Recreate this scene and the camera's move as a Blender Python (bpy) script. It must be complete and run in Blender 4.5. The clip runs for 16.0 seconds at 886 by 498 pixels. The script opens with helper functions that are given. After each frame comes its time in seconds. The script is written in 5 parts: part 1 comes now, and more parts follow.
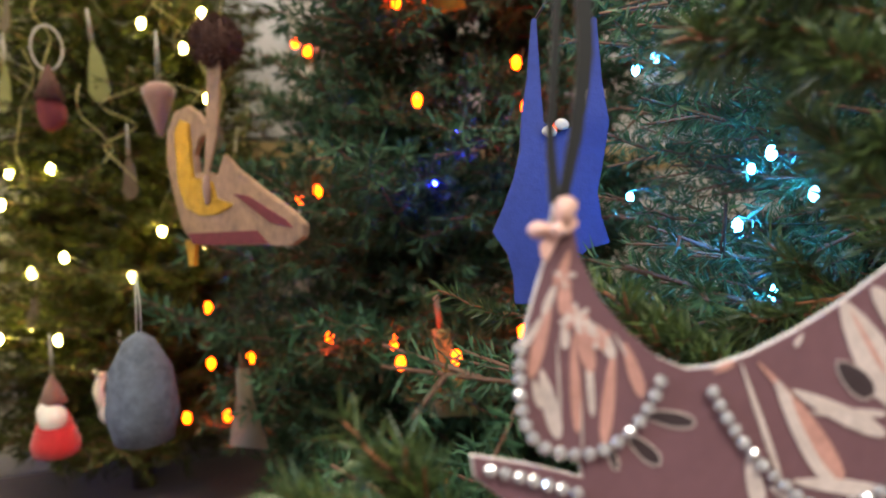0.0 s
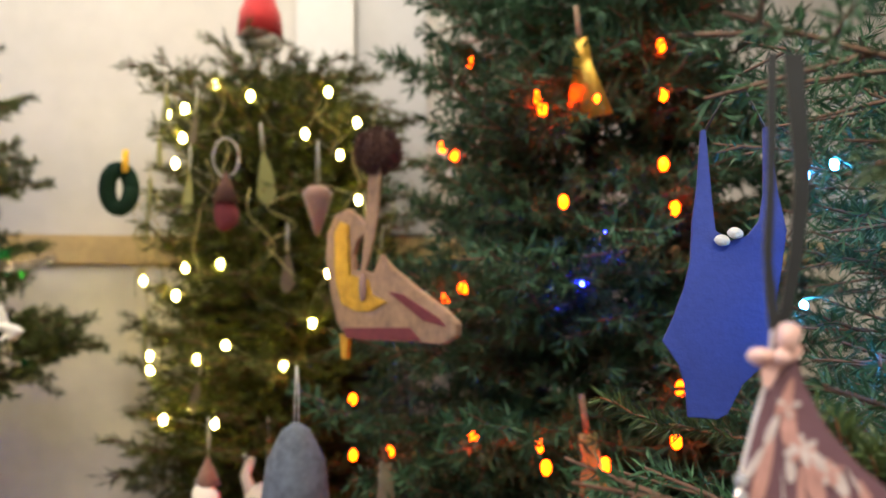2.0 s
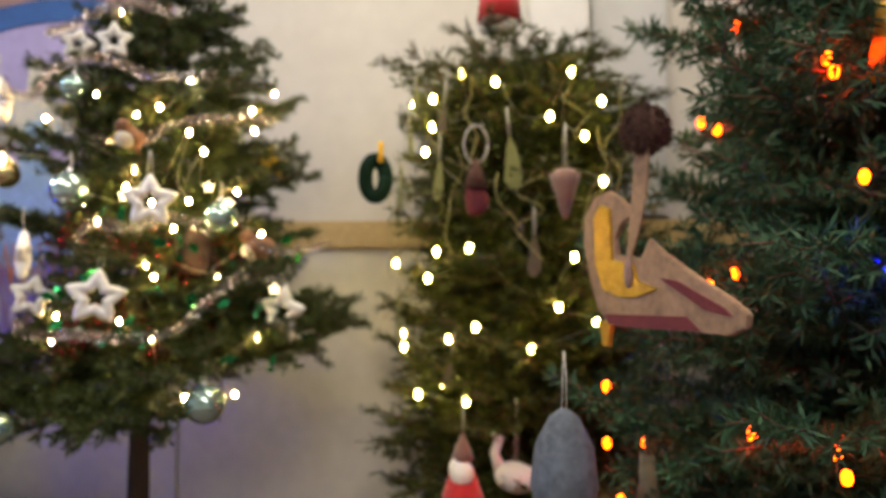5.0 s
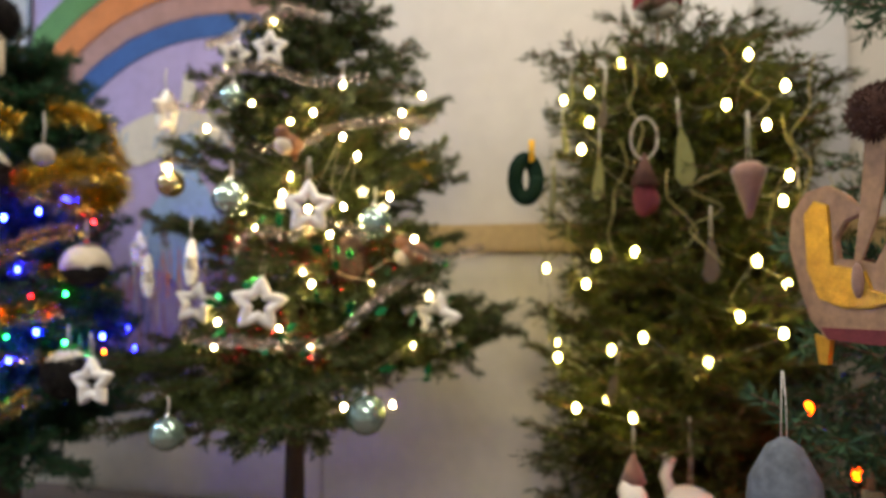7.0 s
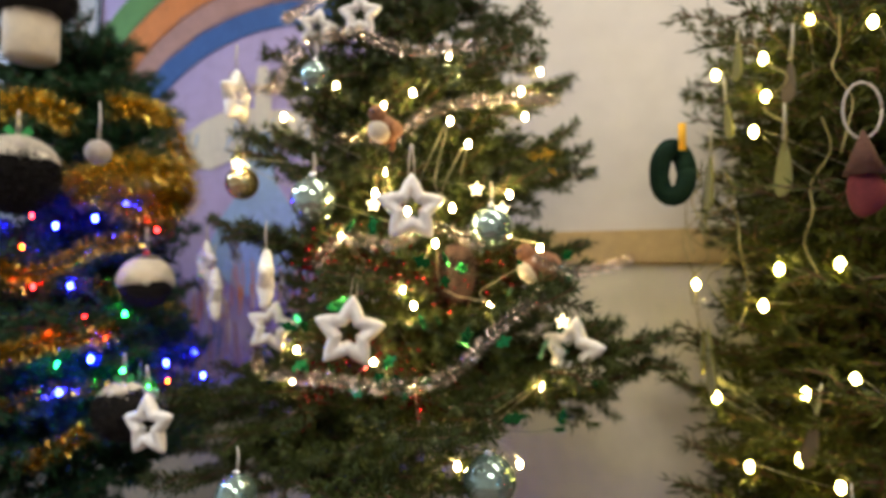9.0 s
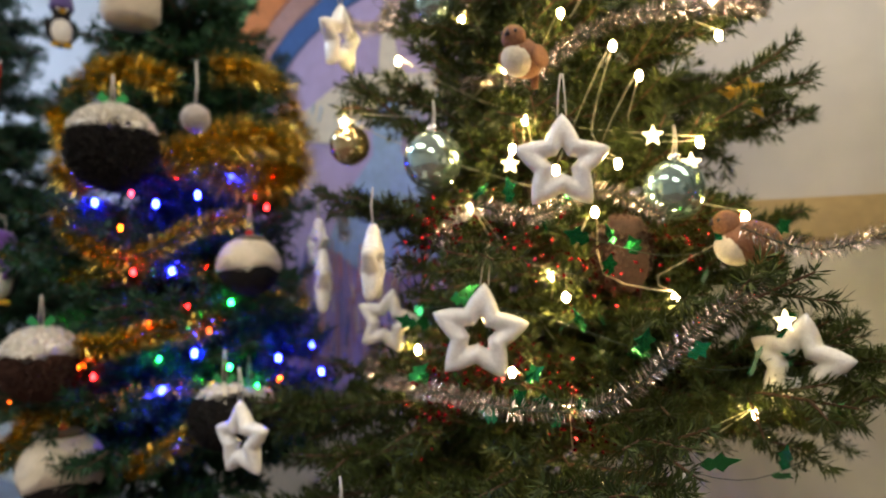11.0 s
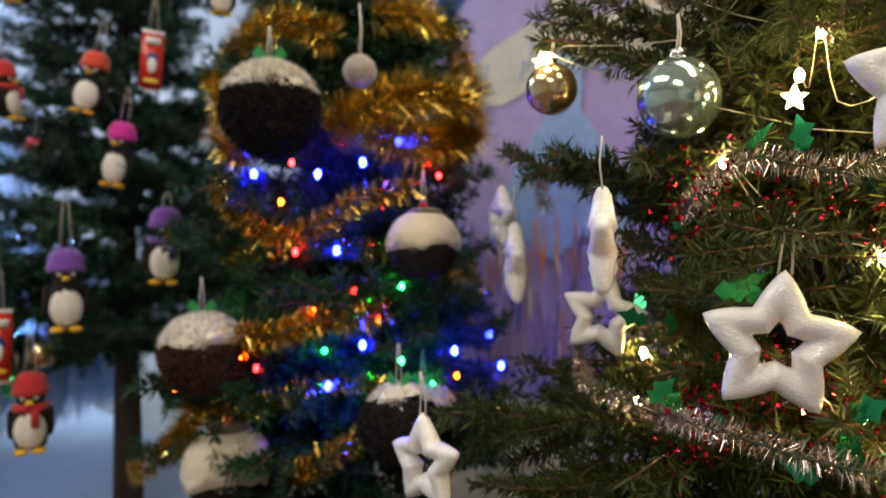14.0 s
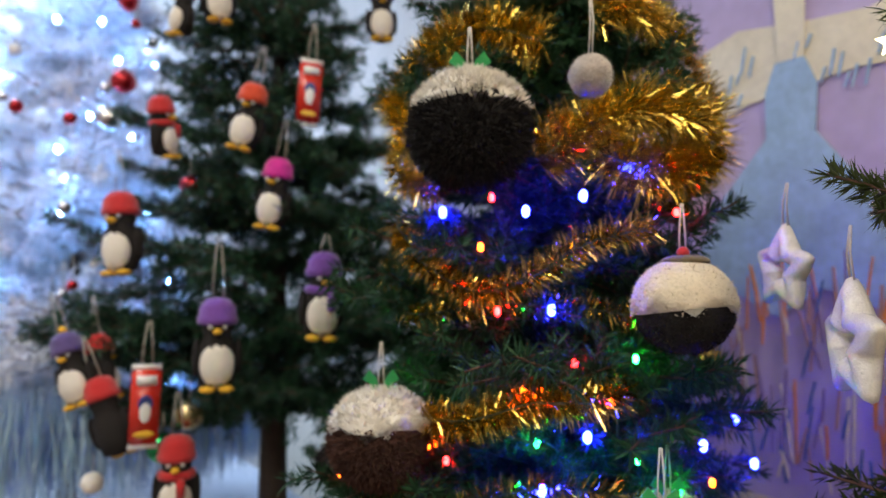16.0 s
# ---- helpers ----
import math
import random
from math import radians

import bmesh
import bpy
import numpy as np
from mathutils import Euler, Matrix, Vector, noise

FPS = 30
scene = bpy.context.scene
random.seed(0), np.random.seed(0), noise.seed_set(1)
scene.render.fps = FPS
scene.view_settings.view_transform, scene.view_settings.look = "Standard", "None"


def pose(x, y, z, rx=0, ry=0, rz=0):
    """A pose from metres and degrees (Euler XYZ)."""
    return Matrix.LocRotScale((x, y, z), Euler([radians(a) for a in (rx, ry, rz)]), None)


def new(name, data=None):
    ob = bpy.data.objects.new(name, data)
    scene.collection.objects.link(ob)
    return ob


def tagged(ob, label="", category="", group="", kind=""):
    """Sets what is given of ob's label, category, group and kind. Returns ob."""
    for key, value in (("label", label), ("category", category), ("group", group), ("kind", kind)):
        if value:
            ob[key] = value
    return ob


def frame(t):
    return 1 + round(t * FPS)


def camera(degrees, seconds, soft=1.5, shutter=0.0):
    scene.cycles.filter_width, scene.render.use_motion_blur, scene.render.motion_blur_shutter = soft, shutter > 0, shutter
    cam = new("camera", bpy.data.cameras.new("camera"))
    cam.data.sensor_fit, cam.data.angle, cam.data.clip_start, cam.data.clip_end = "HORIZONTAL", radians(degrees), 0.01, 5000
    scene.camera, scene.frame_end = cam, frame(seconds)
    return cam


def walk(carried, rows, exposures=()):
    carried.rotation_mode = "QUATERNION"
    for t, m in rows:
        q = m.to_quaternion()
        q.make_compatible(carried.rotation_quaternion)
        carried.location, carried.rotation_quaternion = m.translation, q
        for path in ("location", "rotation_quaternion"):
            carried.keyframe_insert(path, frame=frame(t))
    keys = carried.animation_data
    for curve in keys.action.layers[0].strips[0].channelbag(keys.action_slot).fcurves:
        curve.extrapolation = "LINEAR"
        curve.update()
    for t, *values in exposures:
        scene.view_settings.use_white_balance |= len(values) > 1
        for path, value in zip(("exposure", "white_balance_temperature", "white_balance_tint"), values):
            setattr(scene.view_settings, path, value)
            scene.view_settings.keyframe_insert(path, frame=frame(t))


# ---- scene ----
cam = camera(66.6, 16.0)
METRES, EYE, TILT, LEAN, TURN = 1.2, 1.3, -4.1, 1.3, 0.0
ROWS = [
    (0.0, 0.0, 0.0, 0.0, -0.0, 0.0, 0.0),
    (0.5, -0.0063, -0.0046, 0.0061, 2.38, 3.47, -0.31),
    (1.0, -0.0081, -0.0086, 0.0082, 4.83, 5.57, -0.71),
    (1.5, -0.0157, -0.0118, 0.0097, 7.66, 6.97, -1.14),
    (2.0, -0.0285, -0.0127, 0.0083, 10.04, 7.56, -1.64),
    (2.5, -0.0377, -0.0105, 0.0057, 12.83, 7.41, -1.94),
    (3.0, -0.0434, -0.009, 0.0039, 16.68, 6.73, -2.42),
    (3.5, -0.052, -0.0129, 0.005, 20.13, 6.12, -2.64),
    (6.0, -0.1297, -0.0239, 0.0137, 31.35, 5.22, -3.41),
    (6.5, -0.1534, -0.0256, 0.0142, 33.7, 5.24, -3.39),
    (7.0, -0.1823, -0.0104, 0.0157, 36.76, 4.83, -3.47),
    (7.5, -0.2338, 0.029, 0.0196, 38.61, 4.66, -3.57),
    (8.0, -0.2807, 0.0755, 0.031, 39.4, 4.53, -3.61),
    (8.5, -0.3281, 0.097, 0.0285, 39.77, 5.07, -3.6),
    (9.0, -0.3729, 0.1092, 0.0312, 42.44, 5.32, -3.78),
    (9.5, -0.4283, 0.1456, 0.0329, 46.86, 5.31, -3.91),
    (12.0, -0.5678, 0.2684, 0.0426, 57.7, 1.34, -4.0),
    (12.5, -0.6072, 0.2706, 0.044, 59.85, 0.78, -3.99),
    (13.0, -0.6375, 0.2674, 0.0451, 62.01, 0.61, -4.04),
    (13.5, -0.66, 0.2678, 0.0432, 64.3, 0.05, -3.94),
    (14.0, -0.6801, 0.2724, 0.0417, 66.78, 0.06, -3.84),
    (14.5, -0.7103, 0.2663, 0.0454, 68.9, 0.4, -3.98),
    (15.0, -0.7627, 0.2619, 0.0477, 72.01, 1.21, -4.0),
    (15.5, -0.8153, 0.2574, 0.0466, 74.35, 1.75, -4.18),
    (16.0, -0.8744, 0.2359, 0.0497, 76.72, 2.82, -4.33),
]
EXPOSURE = ((0.0, 0.42), (1.0, 0.42), (3.0, 0.35), (6.0, 0.0), (9.7, 0.0), (11.8, -0.25), (14.3, -0.25), (16.0, 0.0))
walk(cam, [(t, pose(0, 0, EYE, TILT, LEAN, TURN) @ pose(METRES * x, METRES * y, METRES * z, 90 + pitch, roll, yaw)) for t, x, y, z, yaw, pitch, roll in ROWS], EXPOSURE)

# depth of field of a close-focused phone lens
cam.data.dof.use_dof = True
cam.data.dof.focus_distance = 0.48
cam.data.dof.aperture_fstop = 4.7

# ---- light ----
world = bpy.data.worlds.new("world")
scene.world = world
world.use_nodes = True
world.node_tree.nodes["Background"].inputs[0].default_value = (0.55, 0.6, 0.7, 1)
world.node_tree.nodes["Background"].inputs[1].default_value = 0.003


# Area lamps added just under the ceiling as general fill; no fitting exists.
def area(x, y, z, sx, sy, watts, colour):
    lamp = bpy.data.lights.new("unseen_fill_lamp", "AREA")
    lamp.shape, lamp.size, lamp.size_y, lamp.energy, lamp.color = "RECTANGLE", sx, sy, watts, colour
    ob = new("unseen_fill_lamp", lamp)
    ob.location = (x, y, z)
    return ob


area(0.6, -0.9, 2.85, 1.2, 0.5, 46, (1.0, 0.93, 0.8))
area(-1.5, -0.7, 2.85, 1.2, 0.5, 22, (1.0, 0.92, 0.8))
# bluish fill added to cool and brighten the white tree's end
area(-3.6, -0.9, 2.85, 1.2, 0.5, 74, (0.5, 0.68, 1.0))
# extra warm fill added close to the north wall to brighten it
area(-0.5, 0.95, 2.85, 1.8, 0.35, 27, (1.0, 0.88, 0.7))


# ---- materials ----
def mat(name, colour, rough=0.6, metal=0.0, vary=0.25, scale=30.0, bump=0.0, island=0.0, glow=0.0, sheen=0.0, coat=0.0, clear=0.0, dark=None, shine=0.5):
    """A procedural surface: two scales of colour variation, fine relief, and where wanted a spread of tone from piece to piece."""
    m = bpy.data.materials.new(name)
    m.use_nodes = True
    nt = m.node_tree
    n, l = nt.nodes, nt.links
    b = n["Principled BSDF"]
    b.inputs["Roughness"].default_value = rough
    b.inputs["Metallic"].default_value = metal
    b.inputs["Specular IOR Level"].default_value = shine
    b.inputs["Sheen Weight"].default_value = sheen
    b.inputs["Coat Weight"].default_value = coat
    b.inputs["Transmission Weight"].default_value = clear
    co = n.new("ShaderNodeTexCoord")
    fine, broad = n.new("ShaderNodeTexNoise"), n.new("ShaderNodeTexNoise")
    fine.inputs["Scale"].default_value, broad.inputs["Scale"].default_value = scale * 6, scale
    fine.inputs["Detail"].default_value = 4
    for t in (fine, broad):
        l.new(co.outputs["Object"], t.inputs["Vector"])
    add = n.new("ShaderNodeMath")
    add.operation = "ADD"
    l.new(fine.outputs["Fac"], add.inputs[0])
    l.new(broad.outputs["Fac"], add.inputs[1])
    last = add
    if island:
        geo = n.new("ShaderNodeNewGeometry")
        mul = n.new("ShaderNodeMath")
        mul.operation = "MULTIPLY_ADD"
        mul.inputs[1].default_value = island
        l.new(geo.outputs["Random Per Island"], mul.inputs[0])
        l.new(add.outputs[0], mul.inputs[2])
        last = mul
    ramp = n.new("ShaderNodeMapRange")
    ramp.inputs["From Min"].default_value, ramp.inputs["From Max"].default_value = 0.6, 1.4 + island
    l.new(last.outputs[0], ramp.inputs["Value"])
    mix = n.new("ShaderNodeMix")
    mix.data_type = "RGBA"
    low = dark or tuple(c * (1 - vary) for c in colour)
    high = tuple(min(1, c * (1 + vary * 0.6)) for c in colour)
    mix.inputs["A"].default_value, mix.inputs["B"].default_value = (*low, 1), (*high, 1)
    l.new(ramp.outputs[0], mix.inputs["Factor"])
    l.new(mix.outputs["Result"], b.inputs["Base Color"])
    if bump:
        bp = n.new("ShaderNodeBump")
        bp.inputs["Strength"].default_value, bp.inputs["Distance"].default_value = bump, 0.002
        l.new(fine.outputs["Fac"], bp.inputs["Height"])
        l.new(bp.outputs[0], b.inputs["Normal"])
    if glow:
        b.inputs["Emission Color"].default_value = (*colour, 1)
        b.inputs["Emission Strength"].default_value = glow
    return m


PLASTER = mat("plaster", (0.58, 0.55, 0.5), 0.85, vary=0.1, scale=3, bump=0.15)
CREAM = mat("cream_panel", (0.68, 0.63, 0.52), 0.6, vary=0.12, scale=4, bump=0.1)
OCHRE = mat("ochre_rail", (0.5, 0.36, 0.16), 0.5, vary=0.2, scale=8, bump=0.1)
WHITE_PAINT = mat("white_paint", (0.78, 0.77, 0.74), 0.5, vary=0.06, scale=4)
PALE_PAINT = mat("pale_paint", (0.64, 0.63, 0.61), 0.55, vary=0.06, scale=4)
GREY_PAINT = mat("grey_paint", (0.5, 0.5, 0.5), 0.6, vary=0.08, scale=4)
CLOTH = mat("brown_cloth", (0.11, 0.075, 0.05), 0.9, vary=0.2, scale=20, bump=0.3, sheen=0.3)
PALE_CLOTH = mat("pale_cloth", (0.5, 0.56, 0.64), 0.9, vary=0.12, scale=15, bump=0.3, sheen=0.3)
CARPET = mat("carpet", (0.2, 0.12, 0.1), 0.95, vary=0.3, scale=20, bump=0.4)
WOOD = mat("table_wood", (0.3, 0.18, 0.09), 0.5, vary=0.3, scale=10, bump=0.2)
BARK = mat("bark", (0.05, 0.034, 0.024), 0.9, vary=0.4, scale=40, bump=0.8)
TWIG = mat("twig", (0.11, 0.055, 0.03), 0.8, vary=0.4, scale=60, bump=0.5)
FIR_BLUE = mat("blue_fir_needles", (0.05, 0.12, 0.05), 0.5, vary=0.6, scale=12, island=0.8, dark=(0.006, 0.03, 0.016), shine=0.25)
FIR_DARK = mat("dark_fir_needles", (0.02, 0.066, 0.026), 0.55, vary=0.6, scale=10, island=0.8, dark=(0.004, 0.02, 0.009), shine=0.25)
FIR_FULL = mat("full_fir_needles", (0.036, 0.085, 0.036), 0.55, vary=0.6, scale=10, island=0.8, dark=(0.008, 0.028, 0.013), shine=0.25)
SHOOT_WOOD = mat("shoot_wood", (0.26, 0.1, 0.04), 0.7, vary=0.4, scale=60, bump=0.5)
# FIR_BLUE turned olive and lighter: warm front light put into the spray colour
SHOOT = mat("lit_shoot_needles", (0.085, 0.125, 0.03), 0.4, vary=0.5, scale=40, island=1.0, dark=(0.012, 0.035, 0.014), shine=0.5)
FIR_OLIVE = mat("olive_needles", (0.06, 0.074, 0.01), 0.55, vary=0.5, scale=10, island=0.8, dark=(0.008, 0.014, 0.003), shine=0.25)
FIR_GREEN = mat("green_needles", (0.052, 0.072, 0.014), 0.55, vary=0.5, scale=10, island=0.8, dark=(0.006, 0.014, 0.003), shine=0.25)
FIR_PVC = mat("dark_green_needles", (0.024, 0.078, 0.038), 0.45, vary=0.5, scale=10, island=0.8, dark=(0.004, 0.02, 0.01), shine=0.35)
WHITE_FOIL = mat("white_tinsel_needles", (0.8, 0.82, 0.86), 0.35, vary=0.15, scale=10, island=0.5)
GOLD_FOIL = mat("gold_tinsel", (0.95, 0.58, 0.13), 0.13, 1.0, vary=0.6, scale=20, island=1.2)
SILVER_FOIL = mat("silver_tinsel", (0.6, 0.52, 0.48), 0.2, 1.0, vary=0.3, scale=20, island=0.6)
RED_FOIL = mat("red_foil", (0.36, 0.008, 0.02), 0.2, 0.9, vary=0.4, scale=20, island=0.6)
GREEN_FOIL = mat("green_foil", (0.03, 0.34, 0.12), 0.2, 0.85, vary=0.4, scale=20, island=0.6)
GLITTER = mat("white_glitter_foam", (0.83, 0.81, 0.78), 0.28, vary=0.2, scale=110, bump=0.45, coat=0.6)
FLAKE = mat("glitter_flake", (0.92, 0.9, 0.88), 0.2, 0.25, vary=0.2, scale=60, island=0.5)
BLACK_YARN = mat("black_yarn", (0.012, 0.01, 0.01), 0.95, vary=0.4, scale=40, bump=0.8, island=0.5)
BROWN_YARN = mat("brown_yarn", (0.07, 0.028, 0.018), 0.95, vary=0.4, scale=40, bump=0.8, island=0.5)
WHITE_YARN = mat("white_yarn", (0.78, 0.74, 0.66), 0.9, vary=0.15, scale=60, bump=0.8, sheen=0.3, island=0.3)
CREAM_FELT = mat("cream_felt", (0.68, 0.6, 0.46), 0.95, vary=0.15, scale=60, bump=0.6, sheen=0.4)
GREY_FELT = mat("grey_felt", (0.4, 0.36, 0.33), 0.95, vary=0.25, scale=60, bump=0.6, sheen=0.4)
OLIVE_FELT = mat("olive_felt", (0.12, 0.09, 0.045), 0.95, vary=0.2, scale=60, bump=0.5, sheen=0.3)
GREEN_FELT = mat("green_felt", (0.02, 0.28, 0.07), 0.9, vary=0.2, scale=60, bump=0.4, sheen=0.3)
PALE_FELT = mat("pale_olive_felt", (0.2, 0.2, 0.055), 0.9, vary=0.2, scale=60, bump=0.4, sheen=0.3)
PINK_FELT = mat("pink_felt", (0.24, 0.13, 0.095), 0.9, vary=0.2, scale=50, bump=0.4, sheen=0.3)
RED_YARN = mat("red_yarn", (0.5, 0.018, 0.02), 0.9, vary=0.25, scale=60, bump=0.7, sheen=0.3)
ORANGE_YARN = mat("orange_red_yarn", (0.62, 0.06, 0.015), 0.9, vary=0.25, scale=60, bump=0.7, sheen=0.3)
PURPLE_YARN = mat("purple_yarn", (0.17, 0.06, 0.36), 0.9, vary=0.25, scale=60, bump=0.7, sheen=0.3)
MAGENTA_YARN = mat("magenta_yarn", (0.6, 0.02, 0.28), 0.9, vary=0.25, scale=60, bump=0.7, sheen=0.3)
NAVY_YARN = mat("navy_yarn", (0.09, 0.06, 0.22), 0.9, vary=0.25, scale=60, bump=0.7, sheen=0.3)
YELLOW_FELT = mat("yellow_felt", (0.75, 0.42, 0.03), 0.85, vary=0.15, scale=60, bump=0.3)
STRING = mat("string", (0.55, 0.52, 0.46), 0.9, vary=0.2, scale=80)
RIBBON = mat("black_ribbon", (0.006, 0.008, 0.008), 0.4, vary=0.3, scale=40, sheen=0.4)
RED_WRAP = mat("red_wrapper", (0.62, 0.035, 0.02), 0.25, vary=0.15, scale=30, bump=0.4, coat=0.4)
PAPER = mat("white_print", (0.8, 0.8, 0.8), 0.4, vary=0.05, scale=30)
NAVY = mat("navy_print", (0.03, 0.04, 0.2), 0.4, vary=0.1, scale=30)
YELLOW = mat("yellow_print", (0.85, 0.5, 0.04), 0.4, vary=0.1, scale=30)
TEAL_GLASS = mat("teal_bauble", (0.36, 0.52, 0.47), 0.12, 0.75, vary=0.3, scale=25, coat=0.5)
CLEAR_GLASS = mat("tinted_mirror_bauble", (0.5, 0.64, 0.5), 0.14, 0.85, vary=0.35, scale=22, coat=0.6, dark=(0.3, 0.42, 0.46))
GOLD_GLASS = mat("pale_gold_bauble", (0.62, 0.5, 0.26), 0.16, 0.9, vary=0.2, scale=25)
RED_GLASS = mat("red_bauble", (0.45, 0.01, 0.02), 0.12, 0.7, vary=0.2, scale=25, coat=0.5)
SILVER = mat("silver_metal", (0.7, 0.7, 0.7), 0.18, 1.0, vary=0.15, scale=25)
MAUVE_CARD = mat("mauve_card", (0.17, 0.085, 0.1), 0.45, vary=0.15, scale=30, bump=0.05)
CARD_EDGE = mat("white_card_edge", (0.75, 0.7, 0.66), 0.6, vary=0.05)
PINK_PRINT = mat("pink_print", (0.55, 0.29, 0.24), 0.45, vary=0.3, scale=60)
PALE_PRINT = mat("pale_print", (0.62, 0.52, 0.48), 0.45, vary=0.3, scale=60)
DARK_PRINT = mat("dark_print", (0.045, 0.03, 0.035), 0.45, vary=0.2, scale=60)
PINK_SATIN = mat("pink_satin", (0.75, 0.45, 0.37), 0.35, vary=0.15, scale=60, bump=0.2, sheen=0.5)
CRYSTAL = mat("rhinestone", (0.85, 0.8, 0.9), 0.05, 0.55, vary=0.7, scale=420, coat=1.0)
BLUE_CARD = mat("blue_felt_card", (0.04, 0.065, 0.29), 0.8, vary=0.15, scale=40, bump=0.3)
TAN_BOOT = mat("tan_boot_card", (0.3, 0.175, 0.095), 0.6, vary=0.55, scale=14, bump=0.2)
GOLD_SPOT = mat("gold_pattern", (0.6, 0.36, 0.05), 0.3, 0.7, vary=0.4, scale=60, bump=0.4)
BROWN_BIRD = mat("brown_feather", (0.045, 0.022, 0.017), 0.8, vary=0.5, scale=60, bump=0.6)
RUST = mat("rust_feather", (0.26, 0.12, 0.06), 0.85, vary=0.4, scale=60, bump=0.5)
BLUE_GREY = mat("blue_grey_felt", (0.1, 0.115, 0.14), 0.9, vary=0.6, scale=14, bump=0.4)
BOTTLE_GREEN = mat("bottle_green_felt", (0.006, 0.022, 0.014), 0.9, vary=0.4, scale=30, bump=0.8, shine=0.15)
DARK_RED = mat("dark_red_felt", (0.14, 0.02, 0.025), 0.9, vary=0.3, scale=60, bump=0.5)
CABLE = mat("clear_cable", (0.5, 0.46, 0.36), 0.3, vary=0.1, scale=50)
DARK_CABLE = mat("dark_cable", (0.02, 0.04, 0.025), 0.4, vary=0.1, scale=50)
FOIL_FRINGE = mat("iridescent_foil", (0.6, 0.95, 0.75), 0.2, 0.45, vary=0.35, scale=30, island=0.8, dark=(0.3, 0.4, 0.95))
LAVENDER = mat("lavender_paint", (0.46, 0.38, 0.6), 0.85, vary=0.14, scale=5, bump=0.1)
ORANGE_P = mat("orange_paint", (0.72, 0.25, 0.07), 0.85, vary=0.2, scale=12)
ROSE_P = mat("rose_brown_paint", (0.45, 0.26, 0.22), 0.85, vary=0.2, scale=12)
BLUE_P = mat("blue_paint", (0.05, 0.13, 0.36), 0.85, vary=0.25, scale=12)
GREEN_P = mat("green_paint", (0.14, 0.32, 0.1), 0.85, vary=0.2, scale=12)
CREAM_P = mat("cream_paint", (0.72, 0.66, 0.52), 0.85, vary=0.15, scale=12)
LAVENDER_DARK = mat("deep_lavender_paint", (0.24, 0.17, 0.34), 0.85, vary=0.2, scale=12)
TEAL_P = mat("teal_paint", (0.33, 0.48, 0.68), 0.85, vary=0.25, scale=12)


def bulb_mat(name, colour, power):
    return mat(name, colour, 0.3, glow=power, vary=0.0)


GLOW_WARM = bulb_mat("warm_white_bulb", (1.0, 0.68, 0.27), 360)
GLOW_YELLOW = bulb_mat("yellow_white_bulb", (1.0, 0.78, 0.16), 72)
GLOW_ORANGE = bulb_mat("orange_bulb", (1.0, 0.032, 0.0003), 50)
GLOW_BLUE = bulb_mat("blue_bulb", (0.003, 0.005, 1.0), 900)
GLOW_GREEN = bulb_mat("green_bulb", (0.006, 1.0, 0.05), 200)
GLOW_AMBER = bulb_mat("amber_bulb", (1.0, 0.06, 0.002), 80)
GLOW_RED = bulb_mat("red_bulb", (1.0, 0.004, 0.004), 170)
GLOW_ICE = bulb_mat("ice_blue_bulb", (0.03, 0.36, 1.0), 260)
GLOW_COLD = bulb_mat("cold_white_bulb", (0.2, 0.45, 1.0), 380)
GLOW_STAR = bulb_mat("star_glow", (1.0, 0.8, 0.45), 5)


# ---- building helpers ----
def thing(name, at, label, category, group="", kind="", turn=0, tilt=0, roll=0):
    ob = new(name)
    ob.empty_display_size = 0.02
    ob.matrix_basis = pose(*at, tilt, roll, turn)
    return tagged(ob, label, category, group, kind)


def link(name, me, material, parent, label="", smooth=True):
    ob = new(name, me)
    if not me.materials:
        me.materials.append(material)
    if smooth and len(me.polygons):
        me.polygons.foreach_set("use_smooth", [True] * len(me.polygons))
    ob.parent = parent
    return tagged(ob, label)


def part(name, bm, material, parent, label="", smooth=True):
    me = bpy.data.meshes.new(name)
    bmesh.ops.recalc_face_normals(bm, faces=bm.faces)
    bm.to_mesh(me)
    bm.free()
    return link(name, me, material, parent, label, smooth)


def arrays(name, verts, tris, material, parent, label="", smooth=False):
    """A mesh from arrays of corners and triangles that were computed."""
    verts, tris = np.asarray(verts, np.float32), np.asarray(tris, np.int32)
    me = bpy.data.meshes.new(name)
    me.vertices.add(len(verts))
    me.vertices.foreach_set("co", verts.ravel())
    me.loops.add(tris.size)
    me.loops.foreach_set("vertex_index", tris.ravel())
    me.polygons.add(len(tris))
    me.polygons.foreach_set("loop_start", np.arange(len(tris), dtype=np.int32) * 3)
    me.update(calc_edges=True)
    me.validate()
    return tagged(link(name, me, material, parent, label, smooth), kind="stuff")


def ball(r, at=(0, 0, 0), segs=20, rings=12, bump=0.0, freq=30):
    """An ellipsoid, r a number or three; bump makes its skin uneven."""
    bm = bmesh.new()
    r = (r, r, r) if isinstance(r, (int, float)) else r
    bmesh.ops.create_uvsphere(bm, u_segments=segs, v_segments=rings, radius=1)
    for v in bm.verts:
        p = Vector((v.co.x * r[0], v.co.y * r[1], v.co.z * r[2]))
        if bump:
            p *= 1 + bump * noise.noise(p * freq)
        v.co = p + Vector(at)
    return bm


